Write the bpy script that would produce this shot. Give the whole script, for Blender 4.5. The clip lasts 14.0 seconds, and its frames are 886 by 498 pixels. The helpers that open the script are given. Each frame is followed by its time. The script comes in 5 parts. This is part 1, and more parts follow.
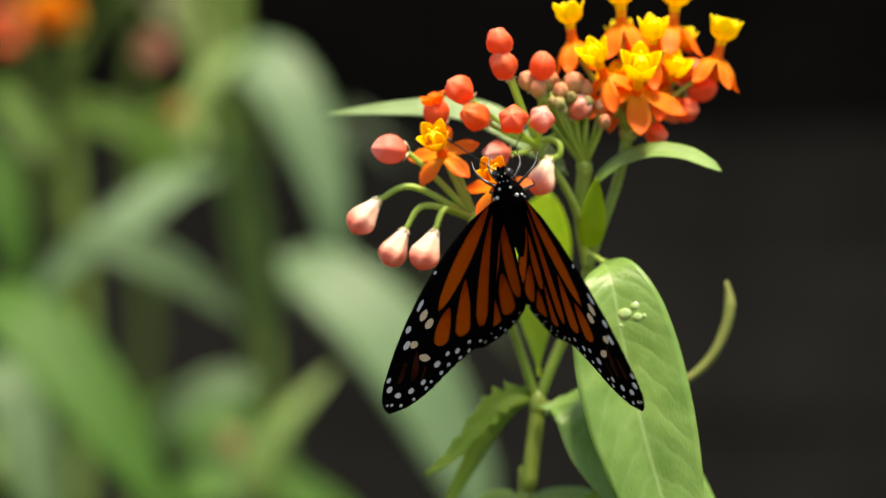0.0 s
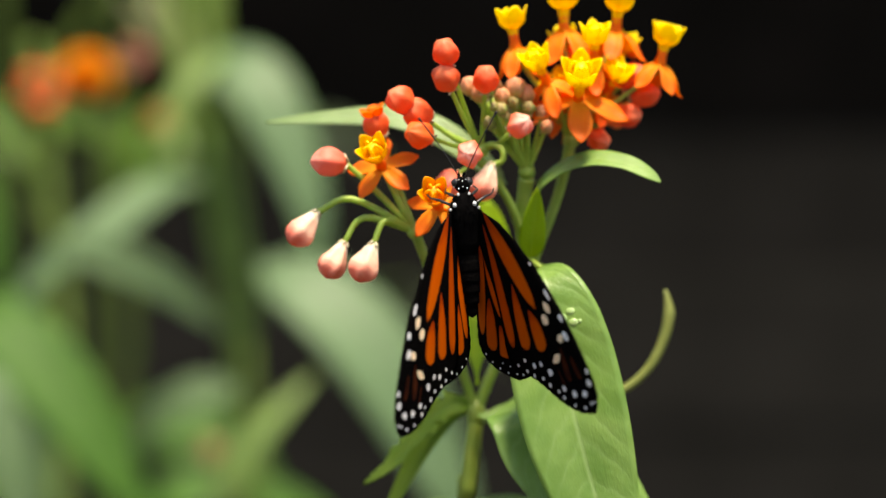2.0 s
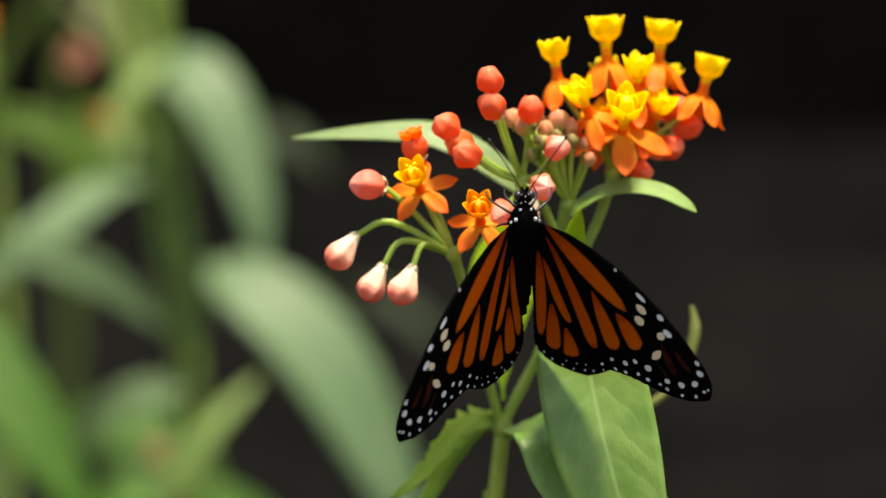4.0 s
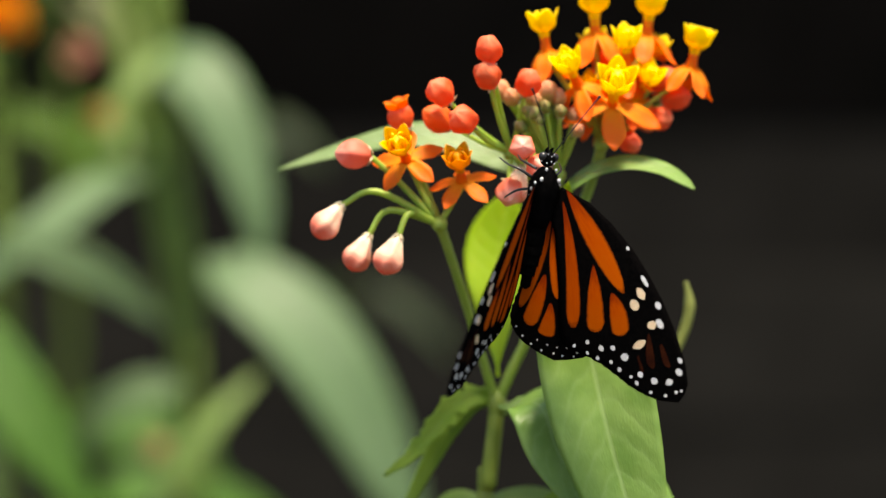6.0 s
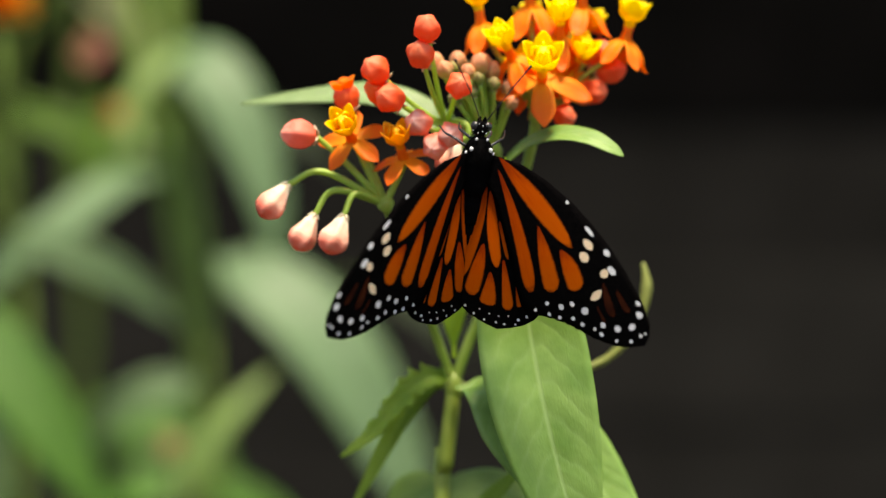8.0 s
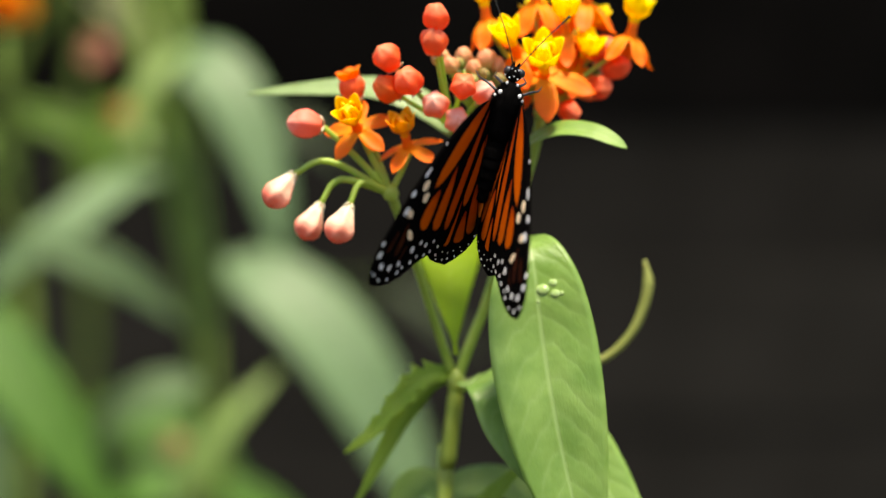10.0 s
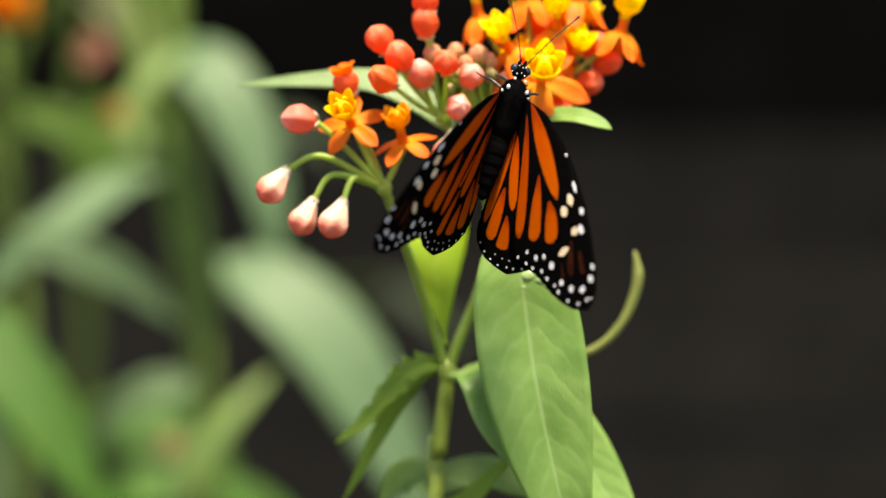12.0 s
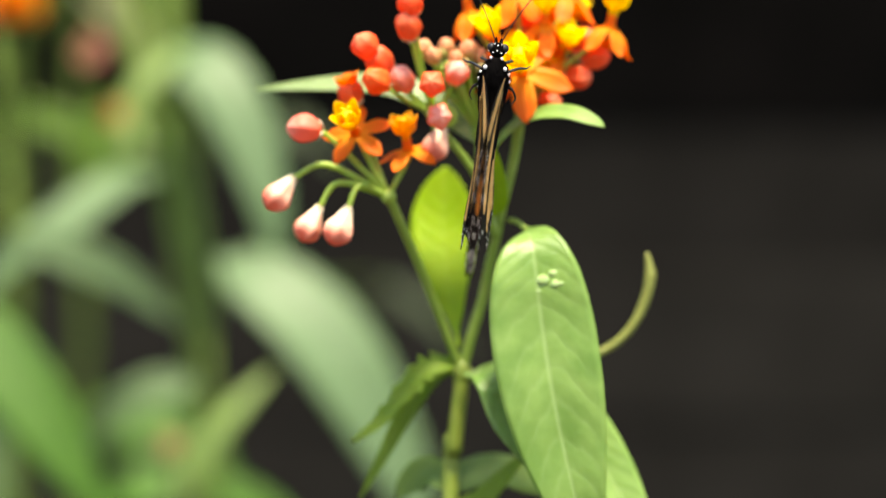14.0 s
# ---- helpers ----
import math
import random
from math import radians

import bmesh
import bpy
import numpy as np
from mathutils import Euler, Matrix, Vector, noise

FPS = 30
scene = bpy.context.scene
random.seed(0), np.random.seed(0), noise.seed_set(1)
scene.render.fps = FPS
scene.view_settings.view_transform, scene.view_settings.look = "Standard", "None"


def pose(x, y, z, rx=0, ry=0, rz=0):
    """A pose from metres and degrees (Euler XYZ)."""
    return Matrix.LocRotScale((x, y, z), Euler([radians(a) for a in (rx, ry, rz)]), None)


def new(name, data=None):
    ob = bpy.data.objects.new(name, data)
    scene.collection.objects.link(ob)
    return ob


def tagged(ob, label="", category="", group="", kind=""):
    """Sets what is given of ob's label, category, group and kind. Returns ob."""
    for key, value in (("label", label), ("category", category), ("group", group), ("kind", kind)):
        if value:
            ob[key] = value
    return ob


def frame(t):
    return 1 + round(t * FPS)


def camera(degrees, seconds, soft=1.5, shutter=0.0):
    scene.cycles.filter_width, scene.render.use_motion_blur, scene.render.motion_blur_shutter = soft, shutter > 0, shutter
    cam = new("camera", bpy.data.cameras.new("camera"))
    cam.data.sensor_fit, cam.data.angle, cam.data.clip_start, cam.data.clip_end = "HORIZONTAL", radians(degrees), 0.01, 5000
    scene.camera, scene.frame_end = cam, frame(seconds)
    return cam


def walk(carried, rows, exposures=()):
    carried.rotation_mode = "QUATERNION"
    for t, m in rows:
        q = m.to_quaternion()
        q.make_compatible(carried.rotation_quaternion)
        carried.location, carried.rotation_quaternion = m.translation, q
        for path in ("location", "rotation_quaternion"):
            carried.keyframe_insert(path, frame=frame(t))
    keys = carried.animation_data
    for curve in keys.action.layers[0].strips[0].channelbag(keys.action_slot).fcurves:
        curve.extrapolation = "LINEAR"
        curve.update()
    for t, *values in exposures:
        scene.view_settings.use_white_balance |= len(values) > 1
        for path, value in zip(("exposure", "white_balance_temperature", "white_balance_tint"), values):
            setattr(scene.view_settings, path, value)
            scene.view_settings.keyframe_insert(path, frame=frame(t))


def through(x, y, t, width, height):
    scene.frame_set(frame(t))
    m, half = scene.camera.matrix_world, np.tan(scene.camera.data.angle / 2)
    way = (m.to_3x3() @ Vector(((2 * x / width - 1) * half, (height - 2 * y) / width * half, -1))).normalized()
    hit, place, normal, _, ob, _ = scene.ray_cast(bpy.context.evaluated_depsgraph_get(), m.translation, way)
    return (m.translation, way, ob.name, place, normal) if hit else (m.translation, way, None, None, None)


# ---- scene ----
cam = camera(20.0, 14.0, 1.5)
CENTRE = 0.70      # height of the lens's axis over the ground
DISTANCE = 0.56    # from the lens to the plane of the flower
cam.data.dof.use_dof = True
cam.data.dof.focus_distance = 0.546
cam.data.dof.aperture_fstop = 5.6
# seconds, yaw, pitch
CAMERA_ROWS = [(0, -0.24, -0.15), (0.5, 0.00, -0.13), (1, -0.19, -0.06), (1.5, 0.00, 0.00), (2, -0.70, 0.01), (2.5, -2.09, -0.01), (3, -1.88, 0.05),
    (3.2, -1.96, 0.06), (5.3, -1.39, -0.01), (5.5, -0.75, 0.03), (6, -1.93, -0.05), (6.5, -1.25, -0.08), (7, -2.04, -0.09), (7.5, -1.40, -0.08), (8,
    -1.64, -0.10), (8.2, -1.40, -0.10), (10.3, -1.61, -0.10), (10.5, -1.69, -0.10), (11, -1.78, -0.10), (11.5, -1.73, -0.10), (12, -1.61, -0.10),
    (12.5, -1.70, -0.10), (13, -1.68, -0.10), (13.5, -1.70, -0.10), (14, -1.64, -0.10)]
walk(cam, [(t, pose(0, -DISTANCE, CENTRE, 90 + pitch, 0, yaw)) for t, yaw, pitch in CAMERA_ROWS],
     exposures=[(0.0, 1.08, 7800, 12), (8.0, 1.08, 7800, 12), (10.5, 1.24, 7800, 12), (12.5, 1.34, 7800, 12), (14.0, 1.55, 7800, 12)])

# ---- daylight ----
SUN_FROM = Vector((0.08, -0.30, 0.93)).normalized()
world = bpy.data.worlds.new("sky")
scene.world = world
world.use_nodes = True
wn = world.node_tree.nodes
sky = wn.new("ShaderNodeTexSky")
sky.sky_type = "NISHITA"
sky.sun_disc = False
sky.sun_elevation = math.asin(SUN_FROM.z)
sky.sun_rotation = math.atan2(SUN_FROM.x, SUN_FROM.y)
world.node_tree.links.new(sky.outputs["Color"], wn["Background"].inputs["Color"])
wn["Background"].inputs["Strength"].default_value = 0.125
sun = new("sun", bpy.data.lights.new("sun", "SUN"))
sun.data.energy = 4.5
sun.data.angle = radians(12)
sun.data.color = (1.0, 0.95, 0.87)
sun.matrix_world = Matrix.Translation((0, 0, 3)) @ SUN_FROM.to_track_quat("Z", "Y").to_matrix().to_4x4()


# ---- materials ----
def material(name, colour, colour2=None, rough=0.5, scale=300.0, detail=4.0, bump=0.0, bump_scale=None, through=0.0,
             through_colour=None, spec=0.5, metal=0.0, vary=0.0):
    """A surface of two mingled colours with fine relief; through: the share of light that passes a thin blade."""
    m = bpy.data.materials.new(name)
    m.use_nodes = True
    n, link = m.node_tree.nodes, m.node_tree.links.new
    b = n["Principled BSDF"]
    b.inputs["Roughness"].default_value = rough
    b.inputs["Metallic"].default_value = metal
    b.inputs["Specular IOR Level"].default_value = spec
    co = n.new("ShaderNodeTexCoord")
    tex = n.new("ShaderNodeTexNoise")
    tex.inputs["Scale"].default_value = scale
    tex.inputs["Detail"].default_value = detail
    link(co.outputs["Object"], tex.inputs["Vector"])
    ramp = n.new("ShaderNodeValToRGB")
    ramp.color_ramp.elements[0].position, ramp.color_ramp.elements[1].position = 0.35, 0.65
    ramp.color_ramp.elements[0].color = (*colour, 1)
    ramp.color_ramp.elements[1].color = (*(colour2 or colour), 1)
    link(tex.outputs["Fac"], ramp.inputs["Fac"])
    out = ramp.outputs["Color"]
    if vary:
        info = n.new("ShaderNodeObjectInfo")
        hsv = n.new("ShaderNodeHueSaturation")
        ma = n.new("ShaderNodeMapRange")
        ma.inputs["To Min"].default_value, ma.inputs["To Max"].default_value = 1 - vary, 1 + vary
        link(info.outputs["Random"], ma.inputs["Value"])
        link(ma.outputs["Result"], hsv.inputs["Value"])
        link(out, hsv.inputs["Color"])
        out = hsv.outputs["Color"]
    link(out, b.inputs["Base Color"])
    if bump:
        t2 = n.new("ShaderNodeTexNoise")
        t2.inputs["Scale"].default_value = bump_scale or scale * 3
        t2.inputs["Detail"].default_value = 5
        link(co.outputs["Object"], t2.inputs["Vector"])
        bm = n.new("ShaderNodeBump")
        bm.inputs["Strength"].default_value = bump
        bm.inputs["Distance"].default_value = 0.0004
        link(t2.outputs["Fac"], bm.inputs["Height"])
        link(bm.outputs["Normal"], b.inputs["Normal"])
    if through:
        tr = n.new("ShaderNodeBsdfTranslucent")
        tr.inputs["Color"].default_value = (*(through_colour or colour), 1)
        mix = n.new("ShaderNodeMixShader")
        mix.inputs["Fac"].default_value = through
        link(b.outputs["BSDF"], mix.inputs[1])
        link(tr.outputs["BSDF"], mix.inputs[2])
        link(mix.outputs["Shader"], n["Material Output"].inputs["Surface"])
    return m


def leaf_material(name, dark, light, vein, rough=0.38, through=0.3, glow=(0.25, 0.4, 0.03), pairs=13.0, vein_share=0.55, spec=0.5):
    """A leaf blade: mottled green with pale feather veins that follow the blade's own coordinates, slightly sunk."""
    m = material(name, dark, light, rough, 130.0, 5.0, 0.0, None, through, glow, spec)
    n, link = m.node_tree.nodes, m.node_tree.links.new
    b = n["Principled BSDF"]
    base = b.inputs["Base Color"].links[0].from_socket
    uv = n.new("ShaderNodeUVMap")
    sep = n.new("ShaderNodeSeparateXYZ")
    link(uv.outputs["UV"], sep.inputs["Vector"])

    def calc(op, a, c=None):
        q = n.new("ShaderNodeMath")
        q.operation = op
        for i, v in enumerate((a, c)):
            if v is None:
                continue
            if isinstance(v, float):
                q.inputs[i].default_value = v
            else:
                link(v, q.inputs[i])
        return q.outputs["Value"]
    wob = n.new("ShaderNodeTexNoise")
    wob.inputs["Scale"].default_value = 4.0
    wob.inputs["Detail"].default_value = 2.0
    link(uv.outputs["UV"], wob.inputs["Vector"])
    across = calc("ABSOLUTE", calc("SUBTRACT", sep.outputs["Y"], 0.5))
    bent = calc("SUBTRACT", calc("MULTIPLY", sep.outputs["X"], pairs), calc("MULTIPLY", calc("POWER", across, 1.3), 4.2))
    bent = calc("ADD", bent, calc("MULTIPLY", wob.outputs["Fac"], 1.2))
    wave = calc("ABSOLUTE", calc("SUBTRACT", calc("FRACT", bent), 0.5))
    side = n.new("ShaderNodeMapRange")
    side.inputs["From Min"].default_value, side.inputs["From Max"].default_value = 0.17, 0.0
    link(wave, side.inputs["Value"])
    fade = n.new("ShaderNodeMapRange")
    fade.inputs["From Min"].default_value, fade.inputs["From Max"].default_value = 0.46, 0.30
    link(across, fade.inputs["Value"])
    side_out = calc("MULTIPLY", side.outputs["Result"], fade.outputs["Result"])
    mid = n.new("ShaderNodeMapRange")
    mid.inputs["From Min"].default_value, mid.inputs["From Max"].default_value = 0.030, 0.008
    link(across, mid.inputs["Value"])
    vein_fac = calc("MAXIMUM", calc("MULTIPLY", side_out, vein_share), mid.outputs["Result"])
    mix = n.new("ShaderNodeMix")
    mix.data_type = "RGBA"
    link(calc("MULTIPLY", vein_fac, 0.6), mix.inputs["Factor"])
    link(base, mix.inputs["A"])
    mix.inputs["B"].default_value = (*vein, 1)
    link(mix.outputs["Result"], b.inputs["Base Color"])
    fine = n.new("ShaderNodeTexNoise")
    fine.inputs["Scale"].default_value = 60.0
    fine.inputs["Detail"].default_value = 6.0
    link(uv.outputs["UV"], fine.inputs["Vector"])
    height = calc("SUBTRACT", calc("ADD", calc("MULTIPLY", fine.outputs["Fac"], 0.5), calc("MULTIPLY", wave, 0.7)), calc("MULTIPLY", vein_fac, 0.35))
    bump = n.new("ShaderNodeBump")
    bump.inputs["Strength"].default_value = 0.45
    bump.inputs["Distance"].default_value = 0.0005
    link(height, bump.inputs["Height"])
    link(bump.outputs["Normal"], b.inputs["Normal"])
    return m


def graded(name, low, high, tip, rough=0.35, through=0.15, glow=None, middle=0.5, spec=0.5, start=0.05):
    """Colour that runs along the piece's own length (its map's first coordinate): base, middle, tip."""
    m = material(name, low, high, rough, 600.0, 3.0, 0.35, 1600.0, through, glow or high, spec)
    n, link = m.node_tree.nodes, m.node_tree.links.new
    b = n["Principled BSDF"]
    uv = n.new("ShaderNodeUVMap")
    sep = n.new("ShaderNodeSeparateXYZ")
    link(uv.outputs["UV"], sep.inputs["Vector"])
    noi = n.new("ShaderNodeTexNoise")
    noi.inputs["Scale"].default_value = 5.0
    link(uv.outputs["UV"], noi.inputs["Vector"])
    add = n.new("ShaderNodeMath")
    add.operation = "MULTIPLY_ADD"
    link(noi.outputs["Fac"], add.inputs[0])
    add.inputs[1].default_value = 0.6
    sub = n.new("ShaderNodeMath")
    sub.operation = "SUBTRACT"
    link(sep.outputs["X"], sub.inputs[0])
    sub.inputs[1].default_value = 0.30
    link(sub.outputs["Value"], add.inputs[2])
    ramp = n.new("ShaderNodeValToRGB")
    e = ramp.color_ramp.elements
    e[0].position, e[0].color = start, (*low, 1)
    e[1].position, e[1].color = 0.95, (*tip, 1)
    k = e.new(middle)
    k.color = (*high, 1)
    link(add.outputs["Value"], ramp.inputs["Fac"])
    link(ramp.outputs["Color"], b.inputs["Base Color"])
    return m


def wing_scales(name, root, middle, rim):
    """Orange wing scales: ruddy near the hinge, clearer outward, thinning into black scales along the veins."""
    m = graded(name, root, middle, rim, 0.75, 0.0, None, 0.4, 0.04)
    n, link = m.node_tree.nodes, m.node_tree.links.new
    b = n["Principled BSDF"]
    base = b.inputs["Base Color"].links[0].from_socket
    n["Bump"].inputs["Strength"].default_value = 0.10
    uv = n.new("ShaderNodeUVMap")
    sep = n.new("ShaderNodeSeparateXYZ")
    link(uv.outputs["UV"], sep.inputs["Vector"])
    co = n.new("ShaderNodeTexCoord")
    fine = n.new("ShaderNodeTexNoise")
    fine.inputs["Scale"].default_value = 1400.0
    fine.inputs["Detail"].default_value = 3.0
    link(co.outputs["Object"], fine.inputs["Vector"])
    edges = []
    for axis, lo, hi in (("Y", 0.36, 0.53), ("X", 0.44, 0.54)):
        off = n.new("ShaderNodeMath")
        off.operation = "SUBTRACT"
        link(sep.outputs[axis], off.inputs[0])
        off.inputs[1].default_value = 0.5
        size = n.new("ShaderNodeMath")
        size.operation = "ABSOLUTE"
        link(off.outputs["Value"], size.inputs[0])
        rough = n.new("ShaderNodeMath")
        rough.operation = "MULTIPLY_ADD"
        link(fine.outputs["Fac"], rough.inputs[0])
        rough.inputs[1].default_value = 0.10
        link(size.outputs["Value"], rough.inputs[2])
        ran = n.new("ShaderNodeMapRange")
        ran.interpolation_type = "SMOOTHSTEP"
        ran.inputs["From Min"].default_value, ran.inputs["From Max"].default_value = lo + 0.05, hi + 0.05
        link(rough.outputs["Value"], ran.inputs["Value"])
        edges.append(ran.outputs["Result"])
    most = n.new("ShaderNodeMath")
    most.operation = "MAXIMUM"
    link(edges[0], most.inputs[0])
    link(edges[1], most.inputs[1])
    mix = n.new("ShaderNodeMix")
    mix.data_type = "RGBA"
    link(most.outputs["Value"], mix.inputs["Factor"])
    link(base, mix.inputs["A"])
    mix.inputs["B"].default_value = (0.012, 0.003, 0.001, 1)
    link(mix.outputs["Result"], b.inputs["Base Color"])
    return m


LEAF = leaf_material("leaf_green", (0.125, 0.250, 0.042), (0.205, 0.350, 0.078), (0.31, 0.45, 0.16), rough=0.36, vein_share=0.34)
LEAF_MEADOW = leaf_material("leaf_meadow_green", (0.10, 0.19, 0.035), (0.15, 0.25, 0.055), (0.22, 0.32, 0.10), rough=0.5, through=0.35, glow=(0.35, 0.5, 0.04), vein_share=0.3, spec=0.3)
LEAF_LIME = leaf_material("leaf_lime_green", (0.15, 0.26, 0.022), (0.21, 0.32, 0.04), (0.28, 0.38, 0.09), rough=0.5, through=0.4, glow=(0.45, 0.62, 0.03), vein_share=0.25, spec=0.25)
LEAF_BED = leaf_material("leaf_bed_green", (0.034, 0.105, 0.010), (0.050, 0.132, 0.017), (0.12, 0.22, 0.05), rough=0.55, vein_share=0.3, spec=0.2)
LEAF_COOL = leaf_material("leaf_cool_green", (0.072, 0.138, 0.052), (0.102, 0.170, 0.074), (0.15, 0.21, 0.11), rough=0.6, vein_share=0.35, spec=0.32)
LEAF_PALE = leaf_material("leaf_pale_green", (0.153, 0.252, 0.081), (0.198, 0.306, 0.108), (0.33, 0.44, 0.22), rough=0.36, vein_share=0.25)
LEAF_GREY = leaf_material("leaf_grey_green", (0.072, 0.140, 0.054), (0.098, 0.168, 0.076), (0.15, 0.215, 0.125), rough=0.54, through=0.2, vein_share=0.25, spec=0.34)
# Darker copy of leaf green that stands in for shade deep in the bed.
LEAF_SHADED = leaf_material("leaf_shaded_green", (0.020, 0.036, 0.014), (0.028, 0.046, 0.020), (0.04, 0.06, 0.03), rough=0.6, vein_share=0.25, spec=0.2)
# Base green raised to carry sunlight shining through the blade.
LEAF_LIT = leaf_material("leaf_lit_green", (0.20, 0.36, 0.008), (0.25, 0.40, 0.012), (0.31, 0.43, 0.05), rough=0.5, through=0.4, glow=(0.52, 0.66, 0.008), spec=0.2)
LEAF_YELLOW = leaf_material("leaf_yellow_green", (0.125, 0.215, 0.050), (0.165, 0.255, 0.072), (0.23, 0.31, 0.12), rough=0.5, vein_share=0.25, spec=0.3)
LEAF_DEEP = leaf_material("leaf_deep_green", (0.054, 0.126, 0.0108), (0.081, 0.171, 0.018), (0.14, 0.22, 0.05), spec=0.2)
STALK = material("stalk_green", (0.30, 0.46, 0.06), (0.38, 0.52, 0.10), 0.45, 250.0, bump=0.3, through=0.35, through_colour=(0.6, 0.8, 0.09))
STEM = material("stem_green", (0.17, 0.25, 0.025), (0.23, 0.30, 0.04), 0.45, 250.0, bump=0.3, through=0.1, through_colour=(0.35, 0.5, 0.05))
BRANCH = material("branch_green", (0.21, 0.33, 0.04), (0.28, 0.38, 0.065), 0.45, 250.0, bump=0.3, through=0.2, through_colour=(0.45, 0.62, 0.06))
STEM_DARK = material("stem_dark_green", (0.035, 0.062, 0.010), (0.055, 0.085, 0.018), 0.7, 120.0, bump=0.3, spec=0.1)
STEM_BED = material("stem_mid_green", (0.11, 0.185, 0.032), (0.15, 0.23, 0.048), 0.6, 120.0, bump=0.3, spec=0.2)
STEM_TAN = material("stem_tan_green", (0.24, 0.26, 0.11), (0.32, 0.32, 0.16), 0.55, 60.0, bump=0.3)
LEAF_OLIVE = leaf_material("leaf_olive_green", (0.14, 0.165, 0.065), (0.18, 0.20, 0.09), (0.22, 0.24, 0.13), rough=0.6, vein_share=0.25, spec=0.3)
POD = material("pod_yellow_green", (0.17, 0.20, 0.038), (0.22, 0.25, 0.055), 0.55, 220.0, bump=0.3, through=0.1)
# Paler tip, lightened further for overhead light on the upper faces.
BUD = graded("bud_coral", (0.90, 0.25, 0.09), (0.92, 0.125, 0.030), (0.93, 0.31, 0.15), 0.45, 0.42, spec=0.35)
BUD_PALE = graded("bud_pale_coral", (0.86, 0.77, 0.56), (0.88, 0.36, 0.25), (0.86, 0.09, 0.04), 0.55, 0.2, middle=0.58, spec=0.3, start=0.18)
# The pale tip is overhead light on the bud's top, set as colour.
BUD_LIT = graded("bud_lit_tip", (0.88, 0.15, 0.07), (0.90, 0.24, 0.14), (0.93, 0.58, 0.47), 0.45, 0.35, middle=0.5)
BUD_PINK = graded("bud_dusky_pink", (0.88, 0.20, 0.12), (0.88, 0.20, 0.13), (0.90, 0.42, 0.32), 0.5, 0.3, middle=0.6, spec=0.3)
BUD_SMALL = graded("bud_small_dull", (0.42, 0.42, 0.12), (0.62, 0.30, 0.13), (0.66, 0.22, 0.11), 0.55)
PETAL = graded("petal_orange", (0.97, 0.48, 0.02), (0.97, 0.28, 0.018), (0.96, 0.19, 0.018), 0.5, 0.6, (1.0, 0.34, 0.03), spec=0.3)
CROWN = graded("crown_yellow", (0.96, 0.60, 0.005), (0.97, 0.76, 0.006), (0.98, 0.84, 0.012), 0.5, 0.55, (1.0, 0.85, 0.01))
CROWN_ORANGE = graded("crown_orange", (0.90, 0.38, 0.006), (0.93, 0.46, 0.006), (0.94, 0.56, 0.008), 0.5, 0.5)
SEPAL = material("sepal_pale", (0.50, 0.46, 0.26), (0.62, 0.52, 0.36), 0.6, 900.0, bump=0.2)
CROWN_WARM = graded("crown_warm_yellow", (0.94, 0.48, 0.006), (0.96, 0.64, 0.006), (0.97, 0.76, 0.012), 0.5, 0.5)
BUD_ORANGE = graded("bud_orange_red", (0.90, 0.22, 0.05), (0.92, 0.13, 0.02), (0.92, 0.20, 0.05), 0.5, 0.3, spec=0.3)
BUD_GREEN = graded("bud_unripe_green", (0.16, 0.26, 0.05), (0.24, 0.28, 0.07), (0.38, 0.26, 0.11), 0.55)
WATER = material("water_drop", (0.26, 0.40, 0.13), (0.36, 0.48, 0.20), 0.05, 200.0, spec=1.0)
WING_BLACK = material("wing_black", (0.0014, 0.0013, 0.0014), (0.0030, 0.0026, 0.0026), 0.8, 1500.0, bump=0.2, bump_scale=5000.0, spec=0.0)
WING_UNDER = material("wing_black_under", (0.004, 0.0035, 0.0035), (0.010, 0.008, 0.006), 0.7, 1500.0, bump=0.3, spec=0.08)
WING_ORANGE = wing_scales("wing_orange", (0.23, 0.022, 0.001), (0.41, 0.058, 0.0012), (0.44, 0.076, 0.002))
WING_RUST = wing_scales("wing_rust", (0.16, 0.014, 0.001), (0.34, 0.042, 0.001), (0.44, 0.066, 0.0015))
WING_DARK_RED = material("wing_dark_red", (0.018, 0.004, 0.002), (0.04, 0.009, 0.003), 0.75, 300.0, spec=0.03)
WING_TAN = material("wing_tan_under", (0.70, 0.38, 0.11), (0.80, 0.48, 0.17), 0.6, 500.0, bump=0.3, spec=0.15)
WING_TAN_DULL = material("wing_tan_dull_under", (0.54, 0.28, 0.07), (0.62, 0.35, 0.11), 0.65, 700.0, bump=0.3, spec=0.1)
SPOT_WHITE = material("wing_spot_white", (0.62, 0.62, 0.63), (0.72, 0.72, 0.72), 0.7, 2000.0, bump=0.3, spec=0.2)
SPOT_CREAM = material("wing_spot_cream", (0.72, 0.52, 0.32), (0.78, 0.62, 0.42), 0.6, 2000.0, bump=0.3)
BODY_BLACK = material("body_black_fur", (0.0009, 0.0009, 0.001), (0.003, 0.0027, 0.0027), 0.95, 2500.0, bump=0.8, bump_scale=4000.0, spec=0.03)
HORN_BLACK = material("horn_black", (0.006, 0.006, 0.006), (0.012, 0.012, 0.012), 0.35, 2000.0)
SOIL = material("dark_soil", (0.012, 0.010, 0.008), (0.03, 0.024, 0.018), 0.9, 30.0, 8.0, 0.8, 120.0)
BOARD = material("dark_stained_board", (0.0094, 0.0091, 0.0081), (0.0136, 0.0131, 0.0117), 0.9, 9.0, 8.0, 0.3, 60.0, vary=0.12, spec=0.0)
